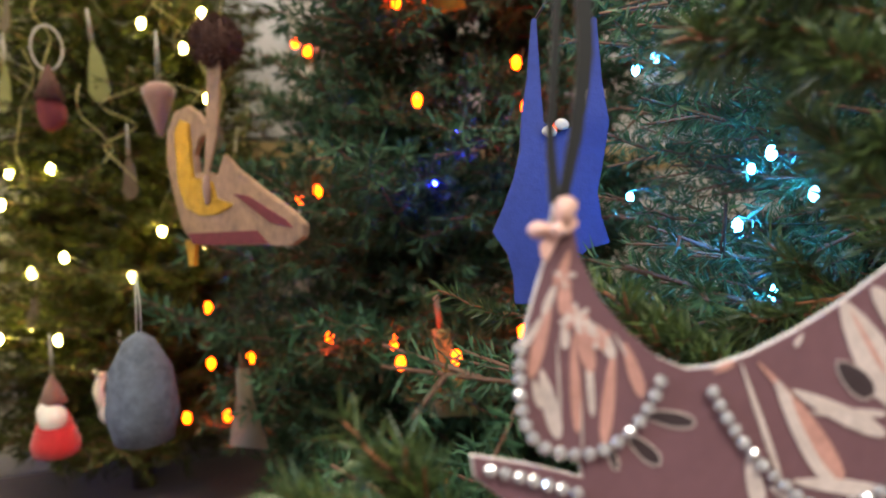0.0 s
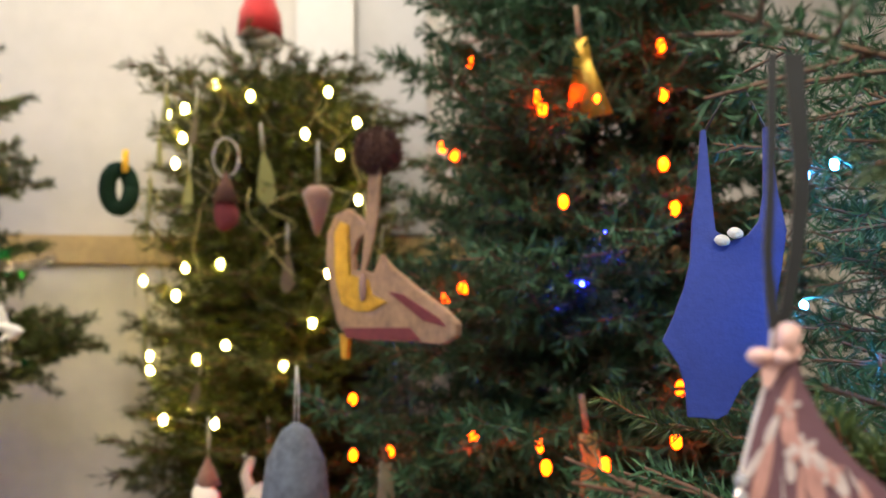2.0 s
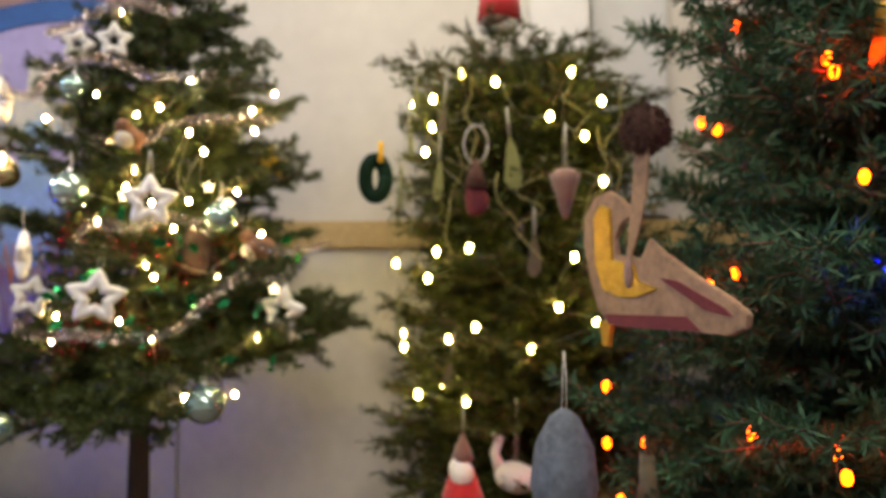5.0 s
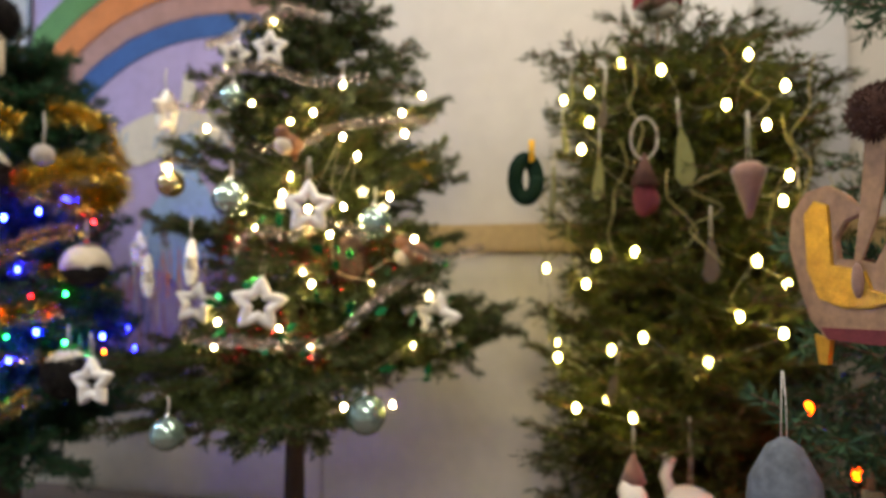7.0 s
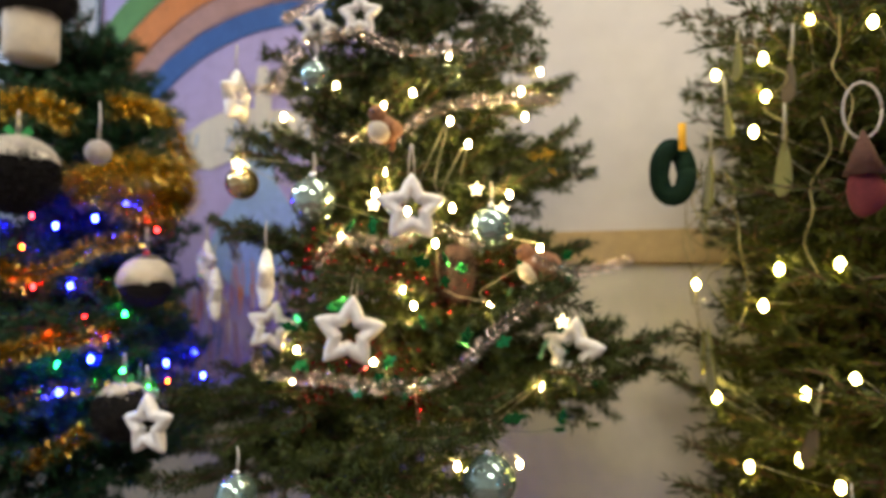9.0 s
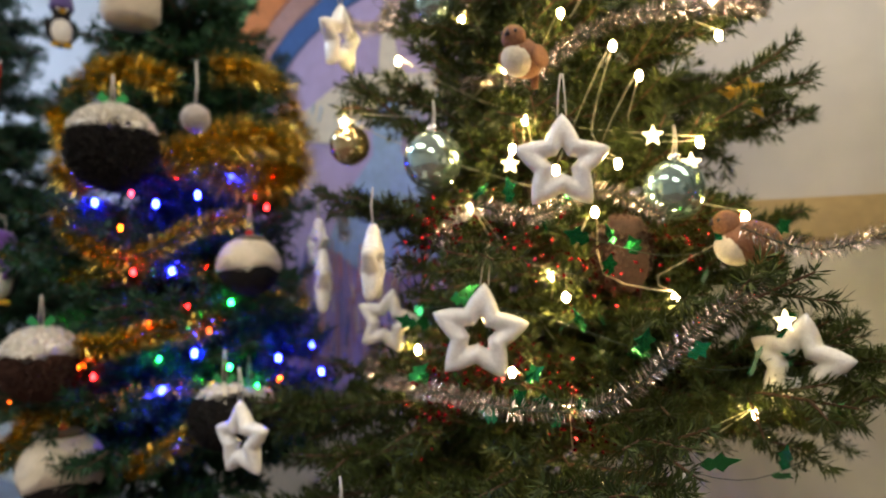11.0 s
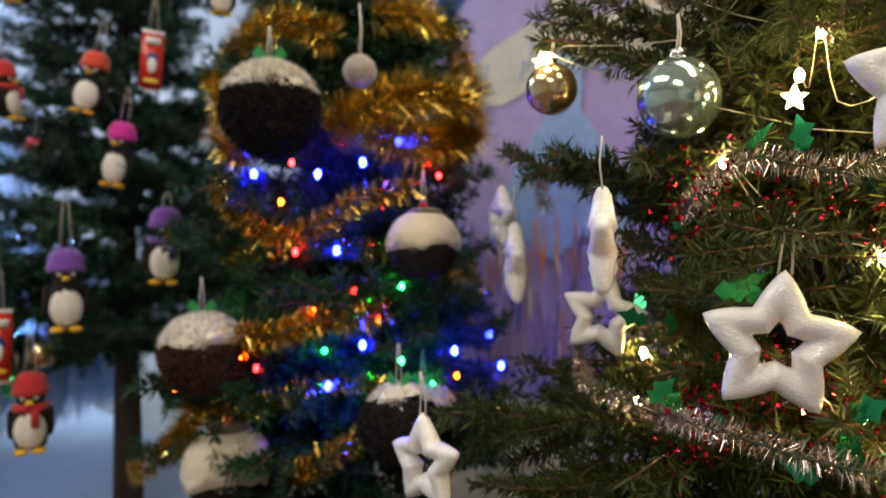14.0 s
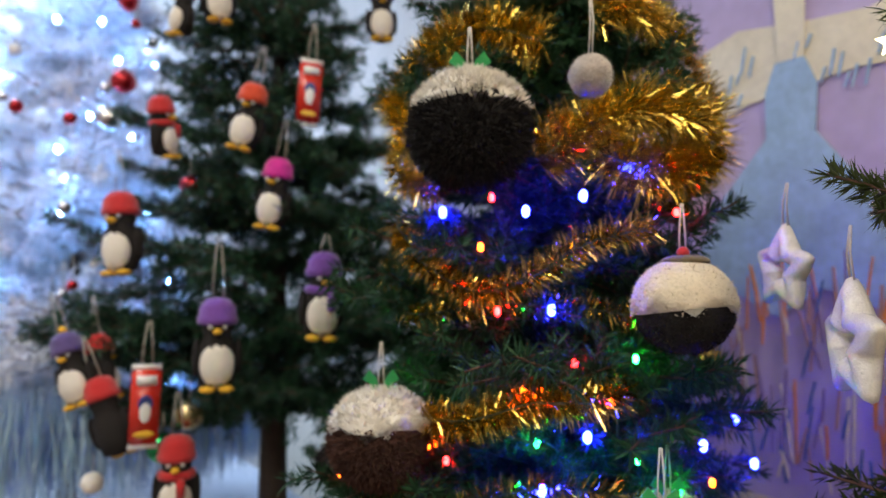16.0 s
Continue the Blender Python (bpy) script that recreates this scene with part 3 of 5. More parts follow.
fir("fir_tree", (0.47, 0.66, TOP), 0.15, 1.05, lambda h: 0.42 - 0.2 * h, "blue-green fir tree hung with card bodices and blue lights", FIR_BLUE, 1, sprays=SHOOTS,
    levels=12, per=8, density=480, length=0.016, width=0.0013, twigs=0.042, extra=(
        ((0.5, 0.6, 1.36), (0.125, 0.31, 1.415)), ((0.5, 0.6, 1.5), (0.16, 0.3, 1.46)), ((0.5, 0.6, 1.3), (0.19, 0.33, 1.36)), ((0.5, 0.6, 1.2), (0.1, 0.36, 1.262)),
        ((0.5, 0.6, 1.15), (-0.03, 0.33, 1.225)), ((0.5, 0.6, 1.24), (0.13, 0.42, 1.28)), ((0.5, 0.6, 1.05), (-0.06, 0.31, 1.165)), ((0.5, 0.6, 1.5), (0.035, 0.28, 1.43)), ((0.45, 0.65, 1.42), (0.15, 0.44, 1.45)), ((0.45, 0.65, 1.35), (0.14, 0.47, 1.37)), ((0.45, 0.65, 1.25), (0.2, 0.42, 1.2)), ((0.45, 0.65, 1.45), (0.24, 0.36, 1.5)), ((0.45, 0.65, 1.5), (0.1, 0.5, 1.5)), ((0.45, 0.65, 1.3), (0.25, 0.38, 1.29)), ((0.45, 0.65, 1.34), (0.12, 0.6, 1.36)), ((0.45, 0.65, 1.44), (0.1, 0.62, 1.45)), ((0.45, 0.65, 1.28), (0.13, 0.57, 1.3)), ((0.45, 0.65, 1.4), (0.16, 0.56, 1.41)), ((0.45, 0.65, 1.22), (0.12, 0.52, 1.22))))
fir("fir_tree", (0.02, 1.2, TOP), -0.09, 1.3, lambda h: 0.5 - 0.2 * h, "full dark green fir tree with orange lights and shoe cut-outs", FIR_FULL, 2,
    levels=16, per=9, density=400, length=0.027, width=0.0032)
fir("cypress_tree", (-0.66, 1.42, TOP), -0.08, 0.93, lambda h: 0.33 if h < 0.75 else 0.33 - (h - 0.75) * 0.9, "rounded yellow-green conifer hung with felt shapes", FIR_OLIVE, 3,
    levels=18, per=10, density=330, length=0.026, width=0.0024, twigs=0.07, rise=0.55, droop=0.22, spread=35, reach=lambda a, h: 0.98 if h < 0.3 else 0.9)
fir("fir_tree", (-1.27, 0.9, TOP), 0.24, 1.12, lambda h: max(0.06, min(0.43 - 0.28 * (h - 0.32), (1.2 - h) * 0.75)), "green fir tree with white foam stars and warm lights", FIR_GREEN, 4, foot=(0.01, -0.01),
    levels=14, per=9, density=1450, length=0.0175, width=0.00155, rise=0.16, reach=lambda a, h: 0.4 if 235 < a < 358 else (0.45 if h < 0.7 else 0.75) if 165 < a <= 235 else 0.92, extra=(
        ((-1.27, 0.9, 1.38), (-1.46, 0.68, 1.44)), ((-1.27, 0.9, 1.4), (-1.37, 0.68, 1.43)), ((-1.27, 0.9, 1.34), (-1.12, 0.69, 1.36)), ((-1.27, 0.9, 1.5), (-1.14, 0.78, 1.52)),
        ((-1.27, 0.9, 1.3), (-0.9, 0.87, 1.33)), ((-1.27, 0.9, 1.55), (-1.46, 0.72, 1.6)), ((-1.27, 0.9, 1.5), (-1.4, 0.7, 1.56)), ((-1.27, 0.9, 1.22), (-0.94, 0.76, 1.2)), ((-1.27, 0.9, 1.25), (-0.85, 1.03, 1.27)), ((-1.27, 0.9, 1.2), (-1.5, 0.62, 1.15)), ((-1.27, 0.9, 1.12), (-1.42, 0.57, 1.06)), ((-1.27, 0.9, 1.16), (-1.35, 0.62, 1.13)), ((-1.27, 0.9, 1.2), (-1.55, 0.74, 1.2)), ((-1.27, 0.9, 1.12), (-1.52, 0.68, 1.07)), ((-1.27, 0.9, 1.1), (-1.28, 0.64, 1.06)), ((-1.27, 0.9, 1.14), (-1.58, 0.8, 1.12)), ((-1.27, 0.9, 1.12), (-1.18, 0.68, 1.1)), ((-1.27, 0.9, 1.12), (-1.0, 0.63, 1.11)), ((-1.27, 0.9, 1.1), (-1.09, 0.61, 1.1)), ((-1.27, 0.9, 1.16), (-0.95, 0.7, 1.17)), ((-1.27, 0.9, 1.1), (-0.96, 0.74, 1.1)), ((-1.27, 0.9, 1.1), (-1.06, 0.68, 1.08)), ((-1.27, 0.9, 1.2), (-1.44, 0.6, 1.18)), ((-1.27, 0.9, 1.22), (-1.56, 0.78, 1.16))))
fir("fir_tree", (-1.9, 0.62, TOP), 0.12, 0.97, lambda h: max(0.05, 0.355 - 0.23 * h), "slim dark fir tree wound with gold tinsel and coloured lights", FIR_DARK, 5,
    levels=14, per=10, density=1150, length=0.021, width=0.0019, trunk_r=0.03)
fir("fir_tree", (-2.52, 0.27, TOP), 0.25, 1.4, lambda h: max(0.08, 0.5 - 0.31 * (h - 0.2)), "dark green artificial tree hung with knitted penguins", FIR_PVC, 6,
    levels=12, per=8, density=1000, length=0.022, width=0.0019, rise=0.06, reach=lambda a, h: 0.72 if a < 60 or a > 300 else 1.0, trunk_r=0.032)
fir("white_tree", (-3.1, -0.28, TOP), 0.15, 1.5, lambda h: 0.62 - 0.3 * h, "white tinsel tree with red and silver baubles and cold lights", WHITE_FOIL, 7,
    levels=12, per=9, density=330, length=0.04, width=0.0034)

# ---- strings of lights ----
GREEN_TREE_BULBS = [(-0.702, 1.195, 1.726), (-0.622, 1.179, 1.694), (-0.880, 1.309, 1.707), (-0.765, 1.188, 1.679), (-0.757, 1.169, 1.616), (-0.779, 1.181, 1.569), (-0.516, 1.193, 1.618), (-0.493, 1.257, 1.717), (-0.462, 1.239, 1.584), (-0.438, 1.274, 1.656), (-0.443, 1.263, 1.454), (-0.435, 1.274, 1.499), (-0.664, 1.151, 1.368), (-0.744, 1.166, 1.363), (-0.912, 1.285, 1.342), (-0.770, 1.177, 1.310), (-0.478, 1.222, 1.351), (-0.440, 1.265, 1.311), (-0.651, 1.151, 1.217), (-0.884, 1.270, 1.185), (-0.867, 1.247, 1.159), (-0.712, 1.157, 1.191), (-0.503, 1.204, 1.257), (-0.547, 1.175, 1.179), (-0.446, 1.260, 1.227), (-0.722, 1.161, 1.100), (-0.800, 1.192, 1.071), (-0.672, 1.154, 1.074)]
STAR_TREE_BULBS = [(-1.298, 0.859, 1.841), (-1.321, 0.823, 1.669), (-1.341, 0.780, 1.742), (-1.355, 0.746, 1.609), (-1.204, 0.825, 1.615), (-1.152, 0.834, 1.627), (-1.112, 0.871, 1.680), (-1.084, 1.070, 1.700), (-1.049, 0.966, 1.637), (-1.041, 0.965, 1.596), (-1.097, 0.856, 1.579), (-1.072, 0.868, 1.543), (-1.231, 0.820, 1.582), (-1.180, 0.805, 1.508), (-1.193, 0.797, 1.476), (-1.378, 0.680, 1.525), (-1.270, 0.797, 1.416), (-1.090, 0.818, 1.398), (-1.077, 0.839, 1.448), (-1.131, 0.804, 1.445), (-1.118, 0.783, 1.332), (-1.101, 0.787, 1.312), (-1.347, 0.770, 1.237), (-1.347, 0.763, 1.190), (-1.145, 0.753, 1.234), (-1.024, 0.858, 1.312), (-1.087, 0.771, 1.206), (-0.974, 0.907, 1.202), (-1.026, 0.792, 1.108), (-0.974, 0.855, 1.108), (-1.029, 0.909, 1.470), (-1.003, 0.947, 1.393)]
ORANGE_TREE_BULBS = [(-0.067, 0.978, 1.601), (-0.060, 0.973, 1.581), (0.019, 0.958, 1.587), (0.113, 0.997, 1.673), (0.112, 0.980, 1.595), (-0.188, 1.139, 1.716), (-0.214, 1.110, 1.547), (-0.243, 1.157, 1.571), (-0.032, 0.936, 1.438), (0.118, 0.946, 1.426), (0.153, 0.953, 1.391), (-0.215, 1.019, 1.305), (-0.183, 0.988, 1.318), (-0.384, 1.081, 1.136), (-0.159, 0.916, 1.118), (-0.069, 0.879, 1.115), (-0.060, 0.868, 1.090), (-0.384, 1.084, 1.044), (-0.330, 1.119, 1.043), (0.110, 0.891, 1.189), (0.101, 0.877, 1.126), (0.013, 0.862, 1.097), (-0.417, 1.056, 0.963), (-0.443, 1.033, 0.970), (-0.365, 1.096, 0.952), (0.106, 0.954, 1.489)]
BLUE_BULBS = [(-1.769, 0.456, 1.444), (-1.695, 0.589, 1.457), (-1.691, 0.551, 1.339), (-1.761, 0.812, 1.203), (-1.687, 0.719, 1.195), (-1.672, 0.580, 1.214), (-1.710, 0.531, 1.441), (-1.741, 0.822, 1.157), (-1.682, 0.536, 1.162), (-1.697, 0.641, 1.487)]
GREEN_BULBS = [(-1.678, 0.637, 1.289), (-1.685, 0.532, 1.208), (-1.809, 0.411, 1.246), (-1.667, 0.632, 1.190), (-1.667, 0.676, 1.157)]
AMBER_BULBS = [(-1.729, 0.431, 1.201), (-1.675, 0.515, 1.261), (-1.714, 0.483, 1.403), (-1.654, 0.596, 1.249), (-1.660, 0.710, 1.165), (-1.923, 0.358, 1.125)]
RED_BULBS = [(-1.682, 0.572, 1.285), (-1.714, 0.501, 1.337), (-1.707, 0.705, 1.444), (-1.736, 0.452, 1.183), (-1.729, 0.500, 1.457)]
BLUE_WHITE_BULBS = [(0.205, 0.423, 1.325), (0.231, 0.421, 1.299), (0.196, 0.450, 1.279), (0.204, 0.417, 1.238), (0.160, 0.509, 1.403), (0.172, 0.622, 1.299), (0.174, 0.610, 1.412), (0.275, 0.604, 1.322)]
BLUE_SPARK_BULBS = [(-0.010, 0.880, 1.323), (0.021, 0.890, 1.388), (-0.306, 1.108, 1.275), (-0.320, 1.103, 1.238)]
bulbs("string_lights", GREEN_TREE_BULBS, GLOW_YELLOW, "yellow-white fairy lights on the rounded conifer", 0.0063, CABLE, (-0.66, 1.42))
bulbs("string_lights", STAR_TREE_BULBS, GLOW_WARM, "warm white fairy lights on clear cable", 0.0037, CABLE, (-1.27, 0.9))
bulbs("string_lights", ORANGE_TREE_BULBS, GLOW_ORANGE, "glowing orange fairy lights on dark cable", 0.0066, DARK_CABLE, (0.02, 1.2))
bulbs("string_lights", BLUE_BULBS, GLOW_BLUE, "bright blue fairy lights among gold tinsel", 0.0042, DARK_CABLE, (-1.9, 0.62))
bulbs("string_lights", GREEN_BULBS, GLOW_GREEN, "emerald green fairy lights among gold tinsel", 0.003, DARK_CABLE, (-1.9, 0.62))
bulbs("string_lights", AMBER_BULBS, GLOW_AMBER, "amber fairy lights among gold tinsel", 0.003, DARK_CABLE, (-1.9, 0.62))
bulbs("string_lights", RED_BULBS, GLOW_RED, "small red fairy lights among gold tinsel", 0.003, DARK_CABLE, (-1.9, 0.62))
bulbs("string_lights", BLUE_WHITE_BULBS, GLOW_ICE, "icy blue-white fairy lights deep in the fir", 0.0032, DARK_CABLE, (0.56, 0.62))
bulbs("string_lights", BLUE_SPARK_BULBS, GLOW_BLUE, "few blue fairy lights on the full fir", 0.0022, DARK_CABLE, (0.02, 1.2))
rng = random.Random(11)
cold = []
for i in range(46):
    a, h = rng.uniform(-1.3, 1.9), rng.uniform(0.1, 1.35)
    r = (0.55 - 0.28 * h) * rng.uniform(0.75, 1.05)
    cold.append((-3.1 + r * math.cos(a), -0.28 + r * math.sin(a), SKIRT + h))
bulbs("string_lights", cold, GLOW_COLD, "cold blue-white fairy lights on the white tree", 0.005, CABLE, (-3.1, -0.28))

# ---- tinsel ----
def helix(cx, cy, z0, z1, r0, r1, turns, a0, sag=0.02, seed=0):
    rg = random.Random(seed)
    n = int(turns * 9)
    return [(cx + (r0 + (r1 - r0) * k / n + rg.uniform(-0.015, 0.015)) * math.cos(a0 + 6.283 * turns * k / n), cy + (r0 + (r1 - r0) * k / n) * math.sin(a0 + 6.283 * turns * k / n),
             z0 + (z1 - z0) * k / n - sag * (k % 3 == 1) + rg.uniform(-0.012, 0.012)) for k in range(n + 1)]


DRAPES = (
    ([(-1.932, 0.445, 1.604), (-1.851, 0.458, 1.651), (-1.775, 0.508, 1.658), (-1.742, 0.564, 1.635)], 0.034, 7500, "bushy gold tinsel round the treetop"),
    ([(-1.733, 0.615, 1.672), (-1.747, 0.685, 1.681), (-1.807, 0.767, 1.672), (-1.787, 0.785, 1.609), (-1.773, 0.802, 1.577)], 0.032, 7500, "bushy gold tinsel round the treetop"),
    ([(-1.899, 0.416, 1.608), (-1.821, 0.425, 1.540), (-1.832, 0.417, 1.494), (-1.768, 0.447, 1.466)], 0.026, 6000, "gold tinsel hanging beside the black pudding"),
    ([(-1.703, 0.541, 1.493), (-1.690, 0.592, 1.529), (-1.696, 0.655, 1.555), (-1.738, 0.752, 1.559), (-1.760, 0.780, 1.517), (-1.690, 0.664, 1.487), (-1.690, 0.605, 1.503)], 0.04, 9000, "dense bundle of gold tinsel"),
    ([(-1.810, 0.410, 1.438), (-1.763, 0.430, 1.391), (-1.712, 0.476, 1.358), (-1.684, 0.527, 1.372), (-1.670, 0.582, 1.406), (-1.672, 0.652, 1.422)], 0.022, 5200, "thin swag of gold tinsel"),
    ([(-1.744, 0.412, 1.227), (-1.691, 0.464, 1.232), (-1.662, 0.517, 1.251), (-1.646, 0.568, 1.252), (-1.644, 0.609, 1.264)], 0.024, 6000, "gold tinsel among the coloured lights"),
    ([(-1.889, 0.292, 1.011), (-1.901, 0.336, 1.034), (-1.793, 0.367, 1.099), (-1.775, 0.380, 1.132)], 0.024, 6000, "gold tinsel low on the slim fir"),
    ([(-1.684, 0.483, 1.050), (-1.667, 0.519, 1.068), (-1.652, 0.568, 1.095)], 0.022, 6000, "gold tinsel low on the slim fir"),
    ([(-1.728, 0.436, 1.211), (-1.694, 0.481, 1.231), (-1.669, 0.535, 1.246), (-1.657, 0.590, 1.267)], 0.02, 5200, "gold tinsel low on the slim fir"),
)
for i, (points, reach, many, label) in enumerate(DRAPES):
    tinsel(points, reach * 1.08, many * 1.3, GOLD_FOIL, label, 40 + i, 0.0014, "gold tinsel")
tinsel(helix(-1.9, 0.62, 1.66, 1.05, 0.16, 0.26, 3.2, 2.0, 0.05, 9), 0.02, 3000, GOLD_FOIL, "gold tinsel wound round behind the fir", 60, 0.0012, "gold tinsel")
SWAGS = ([(-1.46, 0.72, 1.69), (-1.4, 0.7, 1.66), (-1.33, 0.7, 1.64), (-1.25, 0.69, 1.66), (-1.17, 0.72, 1.69), (-1.1, 0.78, 1.66), (-1.04, 0.86, 1.67)],
         [(-1.42, 0.78, 1.8), (-1.34, 0.75, 1.77), (-1.26, 0.75, 1.78), (-1.18, 0.78, 1.8), (-1.12, 0.84, 1.79)],
         [(-1.42, 0.86, 1.63), (-1.34, 0.8, 1.58), (-1.24, 0.79, 1.575), (-1.16, 0.8, 1.56), (-1.08, 0.82, 1.575), (-1.02, 0.9, 1.6), (-1.0, 1.0, 1.62)],
         [(-1.27, 0.76, 1.36), (-1.2, 0.75, 1.4), (-1.12, 0.77, 1.385), (-1.07, 0.8, 1.42), (-1.03, 0.86, 1.38)],
         [(-1.42, 0.76, 1.26), (-1.36, 0.7, 1.22), (-1.27, 0.69, 1.205), (-1.17, 0.68, 1.21), (-1.08, 0.7, 1.215), (-1.02, 0.76, 1.235), (-0.97, 0.81, 1.29), (-0.94, 0.86, 1.34)],
         [(-1.5, 0.78, 1.43), (-1.45, 0.72, 1.41), (-1.4, 0.7, 1.37)],
         [(-0.98, 0.9, 1.38), (-0.92, 0.93, 1.36), (-0.88, 0.99, 1.38)])
rngs = random.Random(6)
for i, points in enumerate(SWAGS):
    tinsel([tuple(c + rngs.uniform(-0.012, 0.012) for c in p) for p in points], 0.013, 8000, SILVER_FOIL, "silver tinsel draped over the fir branches", 70 + i, 0.00055, "silver tinsel")
rngb = np.random.default_rng(77)
bits = thing("foil_garland", (-1.27, 0.9, 1.2), "tangle of red foil bits low in the fir", "foil garland")
many = 1500
ab = np.sort(rngb.uniform(-1.5, 0.5, many))
rb = 0.18 + 0.03 * np.sin(ab * 9) + rngb.normal(size=many) * 0.022
hb = np.where(rngb.random(many) < 0.75, 0.01 + 0.03 * np.sin(ab * 5), 0.16 + 0.03 * np.sin(ab * 4)) + rngb.normal(size=many) * 0.02
ob = np.stack((rb * np.cos(ab), rb * np.sin(ab), hb), 1)
v, f = blades(ob, unit(rngb.normal(size=(many, 3))), rngb.uniform(0.003, 0.008, many), 0.004, rngb, 0.6)
arrays("foil", v, f, RED_FOIL, bits)




def holly(points, n, seed):
    """A garland of small foil holly leaves."""
    rg = np.random.default_rng(seed)
    p = spline(points, 8)
    g = thing("holly_garland", p[0], "garland of shiny green foil holly leaves", "garland")
    part("cord", tube(p - p[0], 0.0005, 4), DARK_CABLE, g)
    outline = [(0, 0), (0.35, 0.3), (0.22, 0.5), (0.48, 0.75), (0.2, 0.95), (0, 1.4), (-0.2, 0.95), (-0.48, 0.75), (-0.22, 0.5), (-0.35, 0.3)]
    for i in range(n):
        s = rg.uniform(0.014, 0.025)
        leaf = part("leaf", sheet([(x * s, z * s) for x, z in outline], 0, 0.0006), GREEN_FOIL, g, smooth=False)
        leaf.matrix_basis = Matrix.Translation(p[rg.integers(len(p))] - p[0] + rg.normal(size=3) * 0.012) @ Euler(rg.uniform(-1.4, 1.4, 3)).to_matrix().to_4x4()


holly(helix(-1.2, 0.95, 1.42, 1.17, 0.19, 0.26, 2.6, 2.9, 0.03, 6), 110, 31)

# fringe of foil under the white tree
rngf = np.random.default_rng(9)
fringe = thing("foil_fringe", (-3.1, -0.28, SKIRT), "curtain of iridescent foil strips under the white tree", "foil curtain")
a = rngf.uniform(-1.6, 2.2, 2600)
o = np.stack((0.5 * np.cos(a) + rngf.normal(size=2600) * 0.02, 0.5 * np.sin(a) + rngf.normal(size=2600) * 0.02, np.full(2600, 0.28)), 1)
v, f = blades(o, unit(np.stack((rngf.normal(size=2600) * 0.12, rngf.normal(size=2600) * 0.12, np.full(2600, -1.0)), 1)), 0.27, 0.006, rngf, 1.2)
arrays("foil", v, f, FOIL_FRINGE, fringe)


# ---- hanging things ----
def face(at, target=(-0.95, 0.3)):
    """The turn that makes a thing's front (-y) look to a place of the walk."""
    return math.degrees(math.atan2(target[0] - at[0], at[1] - target[1]))


def star_outline(r, inner=0.5, points=5, turn=0):
    return [(r * (1 if k % 2 == 0 else inner) * math.sin(turn + k * math.pi / points), r * (1 if k % 2 == 0 else inner) * math.cos(turn + k * math.pi / points)) for k in range(points * 2)]


def foam_star(at, size, turn, roll=0, tilt=0, hang=0.04):
    """A puffy star with a hole: a ring swept along a star-shaped line."""
    s = thing("foam_star", at, "white glitter-covered foam star with a hollow middle", "star ornament", "white foam stars", turn=turn, roll=roll, tilt=tilt)
    r = size * 0.54
    bm = bmesh.new()
    rings, n, sides = [], 60, 12
    for i in range(n):
        a = 2 * math.pi * i / n
        u = radians(36) * (1 - abs((i % 12) / 6 - 1))  # angle from the nearest tip
        k = 1 - u / radians(36)
        outer, inner = (tip * notch * math.sin(radians(36)) / (tip * math.sin(u) + notch * math.sin(radians(36) - u)) for tip, notch in ((r * 1.02, 0.56 * r), (0.31 * r, 0.17 * r)))
        outer = 0.55 * outer + 0.45 * r * (0.54 + 0.44 * k)
        mid, half, deep = (outer + inner) / 2, (outer - inner) / 2, r * (0.25 - 0.08 * k)
        d = Vector((math.sin(a), 0, math.cos(a)))
        rings.append([bm.verts.new(d * (mid + half * math.cos(t)) + Vector((0, deep * math.sin(t), 0))) for t in [2 * math.pi * j / sides for j in range(sides)]])
    for i in range(n):
        a, b = rings[i], rings[(i + 1) % n]
        for j in range(sides):
            bm.faces.new((a[j], a[(j + 1) % sides], b[(j + 1) % sides], b[j]))
    for _ in range(2):
        bmesh.ops.smooth_vert(bm, verts=bm.verts, factor=0.3, use_axis_x=True, use_axis_y=True, use_axis_z=True)
    bm.normal_update()
    spots = [(v.co.copy(), v.normal.copy()) for v in bm.verts]
    part("star", bm, GLITTER, s)
    rg = np.random.default_rng(int(size * 1e4 + turn))
    pick = rg.integers(len(spots), size=420)
    o = np.array([spots[i][0] for i in pick]) + rg.normal(size=(420, 3)) * r * 0.03
    v, f = blades(o, unit(rg.normal(size=(420, 3))), 0.0012, 0.001, rg)
    arrays("glitter", v, f, FLAKE, s, "silver glitter flakes")
    strings(s, r * 0.9, r * 0.9 + hang, 0.004)
    return s


for at, size, turn, roll in (((-1.131, 0.699, 1.278), 0.096, 50, 6), ((-1.067, 0.748, 1.439), 0.092, 52, 0), ((-1.362, 0.733, 1.274), 0.084, 46, 12), ((-1.459, 0.690, 1.322), 0.094, 155, 0), ((-1.593, 0.745, 1.379), 0.085, 172, -6),
                             ((-1.239, 0.643, 1.344), 0.088, 142, 0), ((-1.397, 0.559, 1.143), 0.09, 21, -4), ((-0.952, 0.95, 1.247), 0.1, 5, 8), ((-1.382, 0.677, 1.63), 0.09, 120, 0), ((-1.21, 0.78, 1.745), 0.07, 35, 0), ((-1.33, 0.79, 1.76), 0.066, 50, 10)):
    foam_star(at, size, turn, roll)


